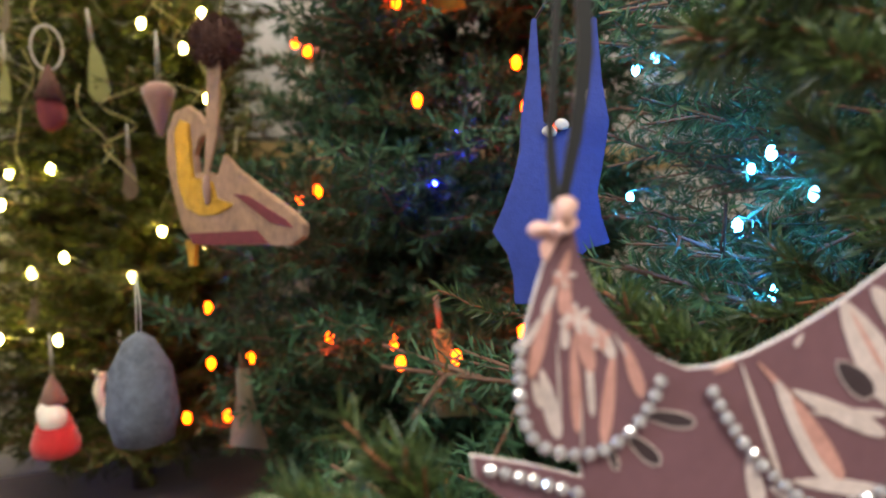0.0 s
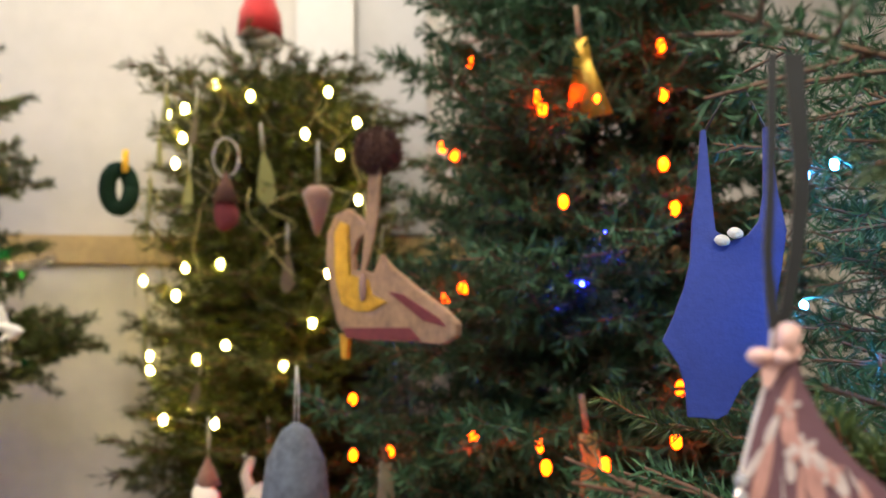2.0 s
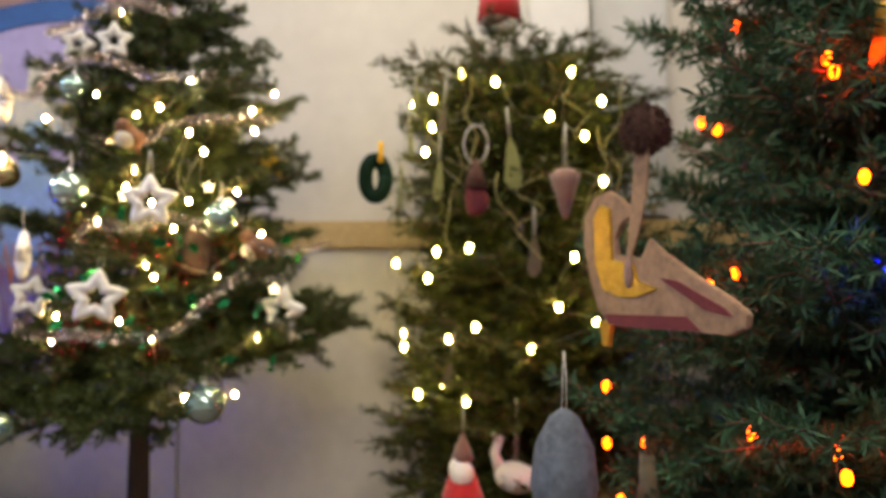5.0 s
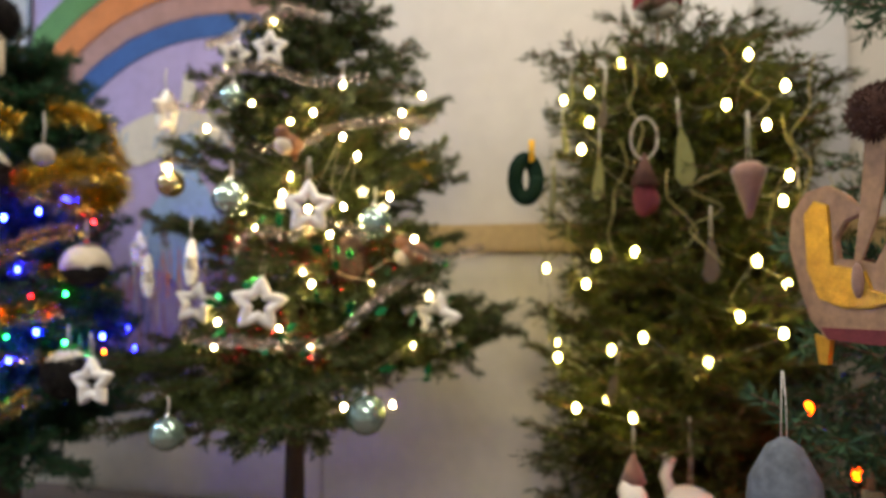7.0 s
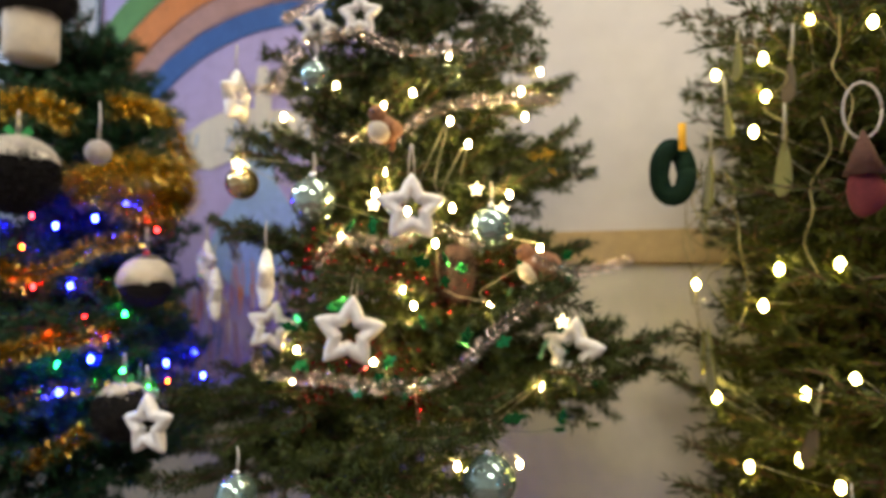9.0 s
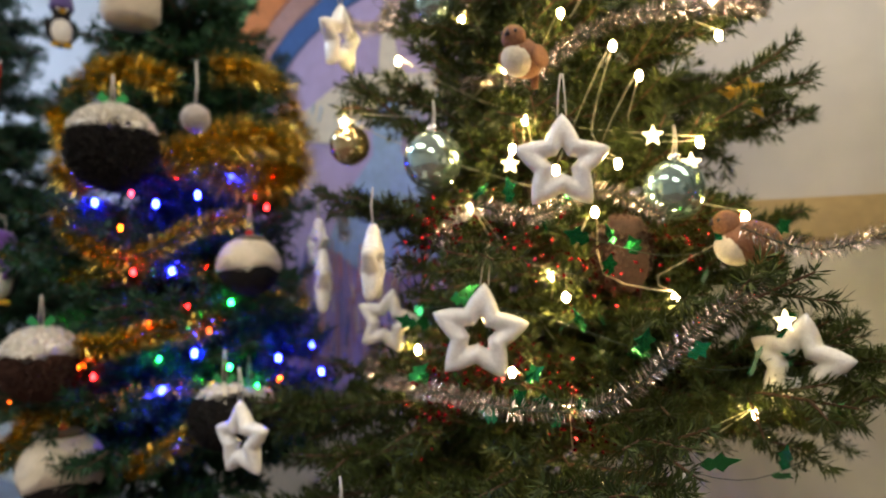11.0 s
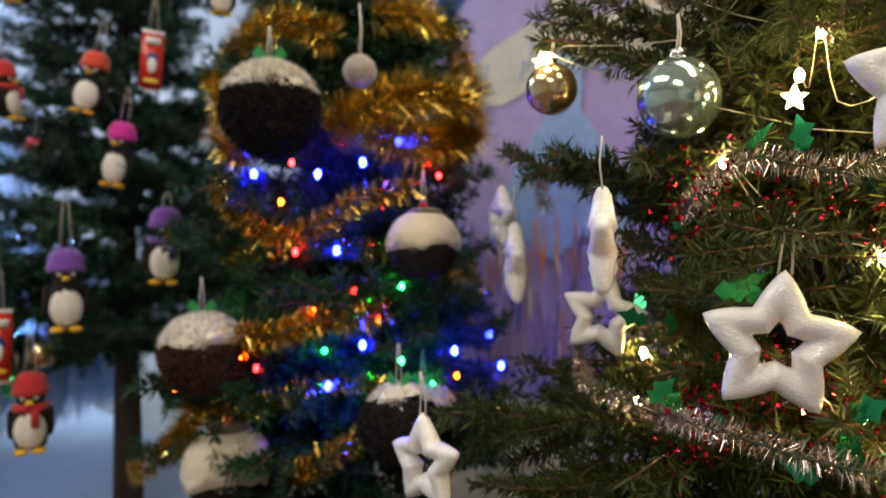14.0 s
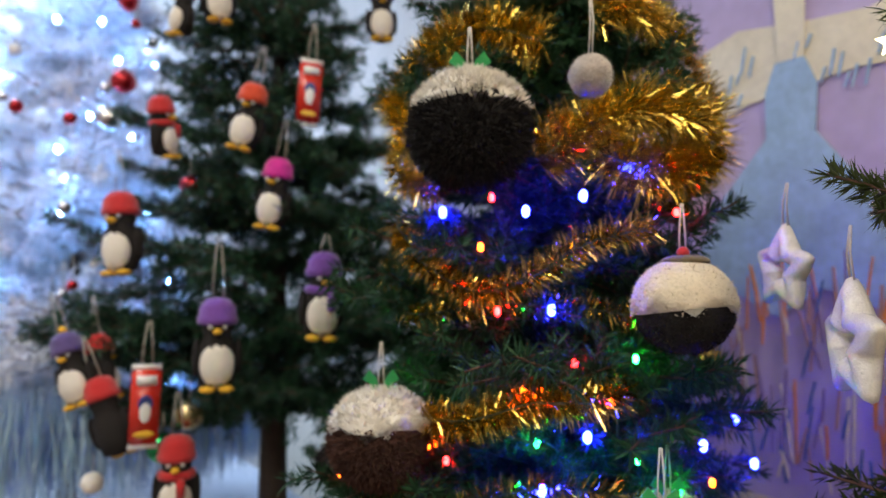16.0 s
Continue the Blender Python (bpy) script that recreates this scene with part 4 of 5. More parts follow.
def bauble(at, d, material, label, cap=True, hang=0.03, group="baubles"):
    b = thing("bauble", at, label, "bauble", group)
    part("globe", ball(d / 2, segs=28, rings=18), material, b)
    if cap:
        part("cap", lathe([(d * 0.1, d * 0.47), (d * 0.11, d * 0.5), (d * 0.11, d * 0.58), (d * 0.05, d * 0.6)], 14, 1, -0.06), SILVER, b, "ribbed silver cap")
    strings(b, d * 0.58, d * 0.58 + hang, 0.002)
    return b


for at, d, m, label in (((-1.252, 0.729, 1.465), 0.068, CLEAR_GLASS, "shiny iridescent green glass bauble with a silver cap"), ((-1.394, 0.697, 1.500), 0.052, GOLD_GLASS, "pale gold mirror bauble"),
                        ((-1.038, 0.878, 1.42), 0.062, TEAL_GLASS, "pale teal pearly bauble"), ((-0.957, 0.772, 1.107), 0.064, TEAL_GLASS, "pale teal pearly bauble"), ((-1.245, 0.608, 1.068), 0.055, TEAL_GLASS, "pale teal pearly bauble"),
                        ((-1.278, 0.750, 1.659), 0.048, TEAL_GLASS, "pale teal pearly bauble"), ((-1.144, 0.90, 1.673), 0.058, TEAL_GLASS, "pale teal pearly bauble")):
    bauble(at, d, m, label)
rng = random.Random(21)
for i in range(46):
    a, h = rng.uniform(-1.2, 1.7), rng.uniform(0.2, 1.4)
    r = 0.66 - 0.3 * h
    d = rng.choice((0.024, 0.03, 0.05, 0.06))
    m, label = rng.choice(((RED_GLASS, "shiny red bauble on the white tree"), (SILVER, "silver mirror bauble on the white tree"), (RED_GLASS, "shiny red bauble on the white tree"), (WHITE_YARN, "white felted ball on the white tree")))
    bauble((-3.1 + r * math.cos(a), -0.28 + r * math.sin(a), SKIRT + h), d, m, label, hang=0.05, group="baubles on the white tree")


def lit_star(at, size, turn):
    s = thing("light_star", at, "glowing warm white star-shaped fairy light", "star light", "glowing stars", turn=turn)
    part("star", sheet(star_outline(size / 2, 0.45), -0.002, 0.004), GLOW_STAR, s, smooth=False)


STAR_LIGHTS = [(-1.441, 0.714, 1.541), (-1.05, 0.86, 1.475), (-1.02, 0.88, 1.445), (-0.955, 0.93, 1.29), (-1.2, 0.8, 1.46)]
for i, p in enumerate(STAR_LIGHTS):
    lit_star(p, 0.022, 35 + 8 * i)


def bird(at, size, turn, back, breast, label):
    b = thing("bird_ornament", at, label, "bird", turn=turn)
    part("body", ball((size * 0.3, size * 0.45, size * 0.32), segs=20, rings=14, bump=0.06), back, b)
    part("breast", ball((size * 0.26, size * 0.3, size * 0.27), (0, -size * 0.17, -size * 0.06)), breast, b)
    part("head", ball(size * 0.2, (0, -size * 0.3, size * 0.26)), back, b)
    part("beak", lathe([(size * 0.05, 0), (size * 0.005, size * 0.12)], 8, at=(0, -size * 0.5, size * 0.24)), DARK_PRINT, b)
    part("tail", sheet([(-size * 0.08, 0), (size * 0.08, 0), (size * 0.05, -size * 0.4), (-size * 0.05, -size * 0.4)], size * 0.4, 0.004), back, b)
    for s in (-1, 1):
        part("eye", ball(size * 0.03, (s * size * 0.12, -size * 0.45, size * 0.31), 8, 6), DARK_PRINT, b)
        part("wing", ball((size * 0.06, size * 0.3, size * 0.18), (s * size * 0.29, size * 0.05, 0.0)), back, b)


bird((-1.121, 0.748, 1.552), 0.062, 20, RUST, CREAM_FELT, "small round robin with a pale belly")
bird((-0.986, 0.923, 1.366), 0.07, -40, RUST, CREAM_FELT, "rust and white robin on a branch")


def owl(at, h, turn, lean):
    """A sitting owl: pear-shaped body, flat face with two rings, folded wings and a tail."""
    o = thing("owl_ornament", at, "dark brown feathered owl sitting on a branch", "owl ornament", turn=turn, roll=lean)
    r = h * 0.36
    part("body", lathe([(r * 0.25, -h * 0.42), (r * 0.7, -h * 0.34), (r * 0.98, -h * 0.12), (r, h * 0.06), (r * 0.86, h * 0.24), (r * 0.8, h * 0.36), (r * 0.6, h * 0.46), (r * 0.2, h * 0.5)], 24), BROWN_BIRD, o)
    fuzz(o, "plumage", (r * 1.02, r * 1.02, h * 0.48), 1800, h * 0.07, BROWN_BIRD, 12, width=0.003)
    for sgn in (-1, 1):
        part("face_ring", tube([(sgn * r * 0.36 + r * 0.3 * math.cos(t), -r * 0.86, h * 0.31 + r * 0.3 * math.sin(t)) for t in np.linspace(0, 6.283, 15)], r * 0.035, 6), BROWN_BIRD, o, "ring of short feathers round the eye")
        part("eye", ball(r * 0.13, (sgn * r * 0.36, -r * 0.86, h * 0.31), 10, 8), DARK_PRINT, o)
        part("wing", ball((r * 0.16, r * 0.6, h * 0.34), (sgn * r * 0.94, r * 0.1, -h * 0.06), bump=0.1), BROWN_BIRD, o)
    part("beak", ball((r * 0.08, r * 0.14, r * 0.16), (0, -r * 0.95, h * 0.26), 8, 6), OLIVE_FELT, o)
    part("tail", sheet([(-r * 0.35, -h * 0.3), (r * 0.35, -h * 0.3), (r * 0.28, -h * 0.75), (-r * 0.28, -h * 0.75)], r * 0.6, 0.004), BROWN_BIRD, o)


owl((-1.115, 0.888, 1.357), 0.088, -35, 16)
gs = thing("gold_star", (-1.045, 1.02, 1.54), "gold glitter paper star", "star ornament", turn=30)
part("star", sheet(star_outline(0.035, 0.42), 0, 0.004), GOLD_SPOT, gs, smooth=False)


# puddings of yarn
def pudding(at, d, body, icing, label, level=0.15, fuzzy=True, top="holly", seed=1):
    p = thing("pudding_ornament", at, label, "pudding ornament", "yarn puddings", turn=face(at))
    r = d / 2
    part("body", ball((r, r, r * 0.95), segs=28, rings=18, bump=0.05, freq=60), body, p)
    k = math.acos(level)
    cap = lathe([(r * 1.07 * math.sin(k * (1 - t)) + 0.0002, r * 0.95 * 1.08 * math.cos(k * (1 - t))) for t in [i / 8 for i in range(9)]], 30)
    for v in cap.verts:
        ang = math.atan2(v.co.y, v.co.x)
        if v.co.z < r * (level + 0.25):
            v.co.z -= r * 0.16 * max(0, math.sin(ang * 4 + seed)) + r * 0.32 * noise.noise((math.cos(ang) * 2.6, math.sin(ang) * 2.6, seed)) + r * 0.07 * math.sin(ang * 17 + seed)
    part("icing", cap, icing, p)
    if fuzzy:
        fuzz(p, "yarn_fluff", (r, r, r * 0.95), int(9000 * (d / 0.12) ** 2), r * 0.2, body, seed, -1, level - 0.05)
        fuzz(p, "icing_fluff", (r * 1.08, r * 1.08, r * 1.04), int(4000 * (d / 0.12) ** 2), r * 0.16, icing, seed + 1, level, 1, edge=0.12)
    else:
        fuzz(p, "felt_nap", (r, r, r * 0.95), 4000, r * 0.09, body, seed, -1, level - 0.1, width=0.001)
        fuzz(p, "icing_nap", (r * 1.06, r * 1.06, r * 1.02), 2200, r * 0.09, icing, seed + 1, level - 0.12, 1, edge=0.12, width=0.0011)
    if top == "holly":
        for s in (-1, 1):
            part("leaf", sheet([(s * x * r * 0.5, r * 0.95 + z * r * 0.4) for x, z in ((0, 0), (0.4, 0.1), (0.5, 0.5), (0.75, 0.7), (0.5, 1.2), (0.2, 0.8), (0.1, 0.4))], -0.002, 0.002), GREEN_FELT, p, smooth=False)
    else:
        part("felt_top", ball((r * 0.5, r * 0.5, r * 0.14), (0, 0, r * 0.96), bump=0.2), OLIVE_FELT, p)
        part("berry", ball(r * 0.13, (0, -r * 0.1, r * 1.13), 12, 8), RED_YARN, p)
    strings(p, r, r + 0.05, 0.003)


pudding((-1.70, 0.468, 1.519), 0.116, BLACK_YARN, WHITE_YARN, "shaggy black yarn pudding with white icing", 0.45, seed=1)
pudding((-1.585, 0.633, 1.344), 0.086, BLACK_YARN, CREAM_FELT, "dark felt pudding with cream icing and red berry", 0.05, False, "felt", seed=2)
pudding((-1.751, 0.386, 1.205), 0.1, BROWN_YARN, WHITE_YARN, "shaggy brown yarn pudding with white icing", 0.35, seed=3)
pudding((-1.845, 0.503, 1.292), 0.066, BLACK_YARN, WHITE_YARN, "small black yarn pudding", 0.7, seed=4)
pudding((-1.785, 0.42, 1.04), 0.116, BLACK_YARN, CREAM_FELT, "large dark pudding with smooth cream icing", 0.0, False, "felt", seed=5)
pudding((-1.55, 0.587, 1.139), 0.085, BLACK_YARN, WHITE_YARN, "black yarn pudding with a little icing", 0.75, seed=6)
pudding((-1.66, 0.66, 1.11), 0.09, BLACK_YARN, WHITE_YARN, "black yarn pudding with a holly leaf", 0.5, seed=7)
pudding((-2.0, 0.37, 1.12), 0.07, BLACK_YARN, WHITE_YARN, "small black yarn pudding", 0.8, seed=8)
gb = thing("felt_ball", (-1.629, 0.567, 1.562), "round grey felted wool ball on white string", "ball ornament")
part("ball", ball(0.0205, segs=24, rings=16, bump=0.08, freq=90), GREY_FELT, gb)
fuzz(gb, "nap", (0.0205,) * 3, 1500, 0.003, GREY_FELT, 3, width=0.0005)
strings(gb, 0.02, 0.085, 0.004)
hat = thing("knitted_topper", (-1.80, 0.51, 1.80), "cream knitted topper under a shaggy black hat", "tree topper")
part("face", lathe([(0.035, -0.06), (0.045, -0.05), (0.046, 0.02), (0.04, 0.04)], 20, 1, 0.03), CREAM_FELT, hat)
part("hat", ball((0.075, 0.065, 0.045), (0, 0, 0.06), bump=0.15), BLACK_YARN, hat)
fuzz(hat, "yarn_fluff", (0.075, 0.065, 0.045), 4000, 0.016, BLACK_YARN, 5, at=(0, 0, 0.06))


# knitted penguins
def penguin(at, size, hatcol, turn=0, roll=0, scarf=None, pom=None, hang=0.07, back=False):
    label = "knitted penguin with a %s hat%s" % (hatcol.name.split("_yarn")[0].replace("_", "-"), " and matching scarf" if scarf else "")
    p = thing("knitted_penguin", at, label, "penguin ornament", "knitted penguins", turn=face(at) + turn + (180 if back else 0), roll=roll)
    k = size
    part("body", lathe([(0.06 * k, -0.46 * k), (0.17 * k, -0.42 * k), (0.2 * k, -0.25 * k), (0.185 * k, -0.02 * k), (0.14 * k, 0.1 * k), (0.16 * k, 0.18 * k), (0.15 * k, 0.28 * k), (0.06 * k, 0.33 * k)], 24, 1, 0.03), BLACK_YARN, p)
    bib = ball((0.178 * k, 0.115 * k, 0.245 * k), (0, -0.115 * k, -0.2 * k), 20, 14)
    for v in bib.verts:
        v.co.y += 0.006 * k * math.sin(v.co.x / k * 75)
    part("belly", bib, WHITE_YARN, p, "white ribbed knitted belly")
    for s in (-1, 1):
        part("foot", ball((0.085 * k, 0.11 * k, 0.04 * k), (s * 0.095 * k, -0.13 * k, -0.46 * k), 12, 8), YELLOW_FELT, p, "yellow felt foot")
        part("wing", ball((0.045 * k, 0.09 * k, 0.2 * k), (s * 0.215 * k, 0.01 * k, -0.13 * k), 12, 8), BLACK_YARN, p)
        part("eye", ball(0.026 * k, (s * 0.075 * k, -0.15 * k, 0.2 * k), 10, 8), PAPER, p, "white eye")
    part("beak", ball((0.05 * k, 0.08 * k, 0.035 * k), (0, -0.18 * k, 0.15 * k), 10, 8), YELLOW_FELT, p, "orange-yellow beak")
    brim = lathe([(0.185 * k, 0.22 * k), (0.205 * k, 0.24 * k), (0.205 * k, 0.29 * k), (0.19 * k, 0.31 * k), (0.185 * k, 0.4 * k), (0.12 * k, 0.49 * k), (0.03 * k, 0.51 * k)], 26, 1, 0.05)
    cap = part("hat", brim, hatcol, p, "knitted hat")
    if pom:
        part("pompom", ball(0.055 * k, (0, 0, 0.54 * k), 12, 8, 0.2, 90), pom, cap)
    if scarf:
        wrap = part("scarf", lathe([(0.16 * k, 0.02 * k), (0.2 * k, 0.04 * k), (0.2 * k, 0.1 * k), (0.16 * k, 0.12 * k)], 22, 1, 0.05), scarf, p)
        part("scarf_end", box(0.02 * k, 0.11 * k, -0.26 * k, -0.2 * k, -0.16 * k, 0.06 * k, 0.015 * k), scarf, wrap)
    strings(p, 0.45 * k, 0.5 * k + hang, 0.009)


penguin((-2.189, 0.184, 1.269), 0.148, PURPLE_YARN, hang=0.1)
penguin((-2.136, 0.346, 1.346), 0.140, PURPLE_YARN, 10, 4, PURPLE_YARN, hang=0.03)
penguin((-2.278, 0.269, 1.525), 0.130, MAGENTA_YARN, -25, 8)
penguin((-2.281, 0.221, 1.661), 0.125, ORANGE_YARN, -20, 12)
penguin((-2.290, 0.016, 1.451), 0.145, RED_YARN, -35, -4)
penguin((-2.344, 0.466, 1.899), 0.123, NAVY_YARN, 5)
penguin((-2.334, 0.160, 1.905), 0.126, NAVY_YARN, 15)
penguin((-2.318, 0.103, 1.862), 0.102, RED_YARN, -60, 10)
penguin((-2.321, -0.017, 1.223), 0.115, RED_YARN, 120, 15)
penguin((-2.266, -0.046, 1.226), 0.125, NAVY_YARN, -30, -18, None, YELLOW_FELT)
penguin((-2.250, 0.013, 1.150), 0.135, RED_YARN, 150, 20)
penguin((-2.237, 0.120, 1.047), 0.145, RED_YARN, -5, 0, RED_YARN)
penguin((-2.30, 0.075, 1.64), 0.11, RED_YARN, 60, -10, RED_YARN)


def snack(at, h, roll):
    """A wrapped biscuit bar with crimped ends and a printed front."""
    s = thing("biscuit_bar", at, "red foil-wrapped biscuit bar hanging on string", "biscuit bar", "hanging biscuit bars", turn=face(at) + 8, roll=roll)
    w = h * 0.33
    bm = box(-w / 2, w / 2, -0.007, 0.007, -h * 0.44, h * 0.44, 0.004)
    part("wrapper", bm, RED_WRAP, s)
    for z0, z1 in ((h * 0.435, h * 0.5), (-h * 0.5, -h * 0.435)):
        crimp = box(-w / 2, w / 2, -0.0012, 0.0012, z0, z1)
        part("crimped_end", crimp, PAPER, s, "crimped silver-white end")
    part("label_panel", box(-w * 0.34, w * 0.34, -0.0095, -0.0068, h * 0.26, h * 0.37), PAPER, s)
    part("print", ball((w * 0.2, 0.0022, h * 0.13), (0, -0.0072, -h * 0.06), 16, 10), PAPER, s, "white printed oval")
    part("print", ball((w * 0.26, 0.0016, h * 0.1), (0, -0.0068, h * 0.04), 16, 10), NAVY, s, "navy printed shape")
    part("print", ball((w * 0.36, 0.0016, h * 0.04), (0, -0.0072, -h * 0.32), 16, 10), YELLOW, s, "yellow printed flash")
    strings(s, h * 0.48, h * 0.5 + 0.07, 0.008)


snack((-2.314, 0.328, 1.723), 0.128, 4)
snack((-2.221, 0.072, 1.170), 0.134, 2)
for at, d, m, label in (((-2.28, 0.132, 1.143), 0.05, GOLD_GLASS, "gold bauble among the penguins"), ((-2.291, -0.019, 1.036), 0.036, WHITE_YARN, "white yarn pompom on a string"), ((-2.396, 0.109, 1.552), 0.038, RED_GLASS, "red bauble deep in the penguin tree"), ((-2.28, 0.09, 1.09), 0.05, GREEN_FOIL, "shiny green foil bauble among penguins")):
    bauble(at, d, m, label, cap=False)

# ---- felt shapes on the rounded conifer ----
wreath = thing("felt_wreath", (-0.913, 1.20, 1.526), "dark bottle-green felt ring ornament", "wreath ornament", turn=35)
bm = tube([(0.022 * math.cos(t), 0.006 * math.sin(2 * t), 0.04 * math.sin(t)) for t in np.linspace(0, 6.283, 25)], 0.0165, 10)
part("ring", bm, BOTTLE_GREEN, wreath)
part("tab", box(0.004, 0.016, -0.03, -0.026, 0.03, 0.075, 0.001), YELLOW_FELT, wreath, "yellow felt tab")
gn = thing("felt_gnome", (-0.621, 1.086, 1.455), "dark red felt gnome on a grey loop", "gnome ornament", turn=30)
part("body", ball((0.022, 0.018, 0.032), bump=0.25), DARK_RED, gn)
part("cap", lathe([(0.024, 0.02), (0.012, 0.05), (0.002, 0.075)], 14), BROWN_YARN, gn)
part("loop", tube([(0.022 * math.cos(t), 0, 0.1 + 0.035 * math.sin(t)) for t in np.linspace(0, 6.283, 17)], 0.002, 5), GREY_FELT, gn)
rng = random.Random(8)
for i in range(13):
    t = rng.uniform(-2.6, -0.3)
    z = rng.uniform(1.05, 1.7)
    at = (-0.66 + 0.285 * math.cos(t), 1.42 + 0.285 * math.sin(t), z)
    s = rng.uniform(0.03, 0.062)
    o = thing("felt_leaf", at, "pale olive felt leaf hung in the conifer", "felt ornament", "felt leaves", turn=math.degrees(t) + 90, roll=rng.uniform(-12, 12))
    part("leaf", sheet([(0.0, s), (0.18 * s, 0.55 * s), (0.26 * s, 0.1 * s), (0.3 * s, -0.5 * s), (0.1 * s, -0.75 * s), (-0.1 * s, -0.8 * s), (-0.3 * s, -0.5 * s), (-0.22 * s, 0.1 * s), (-0.14 * s, 0.55 * s)], 0, 0.005, 0.0012), (PALE_FELT, PALE_FELT, OLIVE_FELT)[i % 3], o, smooth=False)
    strings(o, s * 0.95, s + 0.05, 0.002)
raffia = thing("raffia_garland", (-0.66, 1.42, 1.3), "pale curling raffia strands hung over the conifer", "raffia garland")
RAFFIA = mat("raffia", (0.3, 0.26, 0.1), 0.8, vary=0.3, scale=40)
rngr = random.Random(14)
for i in range(16):
    t, z = -2.9 + 2.9 * i / 16 + rngr.uniform(-0.08, 0.08), rngr.uniform(0.05, 0.42)
    ln = rngr.uniform(0.12, 0.26)
    w = [(0.3 + rngr.uniform(-0.02, 0.02), t + rngr.uniform(-0.1, 0.1), z - ln * k / 5) for k in range(6)]
    part("strand", tube(spline([(r * math.cos(a), r * math.sin(a), h) for r, a, h in w], 4), 0.0012, 5), RAFFIA, raffia)
cone = thing("felt_cone", (-0.472, 1.145, 1.462), "pink felt cone with a white string", "cone ornament", turn=10)
part("cone", lathe([(0.004, -0.045), (0.024, 0.02), (0.028, 0.035), (0.015, 0.045)], 18), PINK_FELT, cone)
strings(cone, 0.045, 0.13, 0.003)
st = thing("santa_topper", (-0.69, 1.36, 1.885), "red and white felt santa figure at the treetop", "tree topper")
part("hat", lathe([(0.05, 0.0), (0.046, 0.05), (0.025, 0.1), (0.008, 0.14)], 18), RED_YARN, st)
part("beard", ball((0.05, 0.035, 0.022), (0, 0, -0.008), bump=0.15), WHITE_YARN, st)
part("face", ball((0.035, 0.03, 0.02), (0, -0.02, 0.0)), PINK_FELT, st)
part("stick", tube([(0, 0, -0.04), (0, 0, -0.12)], 0.004, 6), WOOD, st)
for at, kind in (((-0.645, 1.083, 0.9), "santa"), ((-0.588, 1.2, 0.9), "goose")):
    if kind == "santa":
        o = thing("santa_figure", at, "small red and white figure hung low in the conifer", "figurine")
        part("coat", lathe([(0.035, 0.0), (0.038, 0.02), (0.02, 0.07)], 16), RED_YARN, o)
        part("beard", ball((0.024, 0.02, 0.026), (0, -0.012, 0.066), bump=0.3), WHITE_YARN, o)
        part("cap", lathe([(0.022, 0.085), (0.012, 0.11), (0.003, 0.13)], 14), PINK_FELT, o)
        strings(o, 0.125, 0.2, 0.002)
    else:
        o = thing("goose_figure", at, "white painted goose hung low in the conifer", "figurine")
        part("body", ball((0.045, 0.025, 0.03), (0, 0, 0.03)), WHITE_PAINT, o)
        part("neck", tube([(-0.03, 0, 0.035), (-0.045, 0, 0.07), (-0.035, 0, 0.1), (-0.05, 0, 0.108)], [0.014, 0.01, 0.011, 0.005], 8), WHITE_PAINT, o)
        strings(o, 0.055, 0.18, 0.003)
for at, c, label in (((-0.364, 0.79, 1.083), BLUE_GREY, "dusky blue-grey felt egg shape on string"),):
    o = thing("felt_egg", at, label, "felt ornament")
    part("body", lathe([(0.008, -0.07), (0.034, -0.06), (0.042, -0.025), (0.036, 0.025), (0.018, 0.06), (0.004, 0.07)], 20), c, o)
    strings(o, 0.065, 0.14, 0.003)

# ---- on the orange-lit fir ----
boot = thing("shoe_cutout", (-0.274, 0.848, 1.345), "tan card high-heeled shoe with gold lining", "shoe ornament", turn=-42)
SHOE = [(-0.141, 0.018), (-0.1365, 0.0575), (-0.112, 0.0826), (-0.076, 0.0876), (-0.046, 0.072), (-0.021, 0.05), (-0.047, 0.042), (-0.0627, 0.022), (-0.059, -0.001), (-0.034, -0.0016), (-0.009, -0.0077), (0.0087, 0.019), (0.037, -0.0006),
        (0.094, -0.029), (0.1426, -0.051), (0.169, -0.067), (0.167, -0.081), (0.1416, -0.092), (0.077, -0.0924), (-0.011, -0.095), (-0.08, -0.095), (-0.106, -0.0745), (-0.123, -0.037)]
part("shoe", sheet(SHOE, -0.004, 0.008, 0.0015), TAN_BOOT, boot, smooth=False)
part("gold_lining", sheet([(-0.109, 0.055), (-0.092, 0.07), (-0.071, 0.063), (-0.068, 0.03), (-0.0656, -0.007), (-0.019, -0.0144), (-0.01, -0.035), (0.0275, -0.044), (-0.01, -0.0555), (-0.049, -0.057), (-0.087, -0.047), (-0.105, -0.0137)], -0.0075, 0.005, 0.0008), GOLD_SPOT, boot, "gold glitter lining", False)
part("toe_slot", sheet([(0.032, -0.031), (0.062, -0.034), (0.1357, -0.062), (0.1487, -0.071), (0.108, -0.0655)], -0.0065, 0.004), DARK_RED, boot, "dark opening at the toe", False)
part("sole_band", sheet([(-0.085, -0.081), (0.077, -0.075), (0.0997, -0.0896), (-0.011, -0.0947), (-0.074, -0.0945)], -0.0068, 0.004), DARK_RED, boot, "dull maroon sole", False)
part("bow", ball((0.008, 0.005, 0.02), (-0.026, -0.009, -0.025), 12, 10, 0.2), PINK_FELT, boot, "tan bow knot")
part("heel", sheet([(-0.1, -0.09), (-0.075, -0.094), (-0.08, -0.125), (-0.094, -0.125)], -0.003, 0.006), GOLD_SPOT, boot, "gold heel", False)
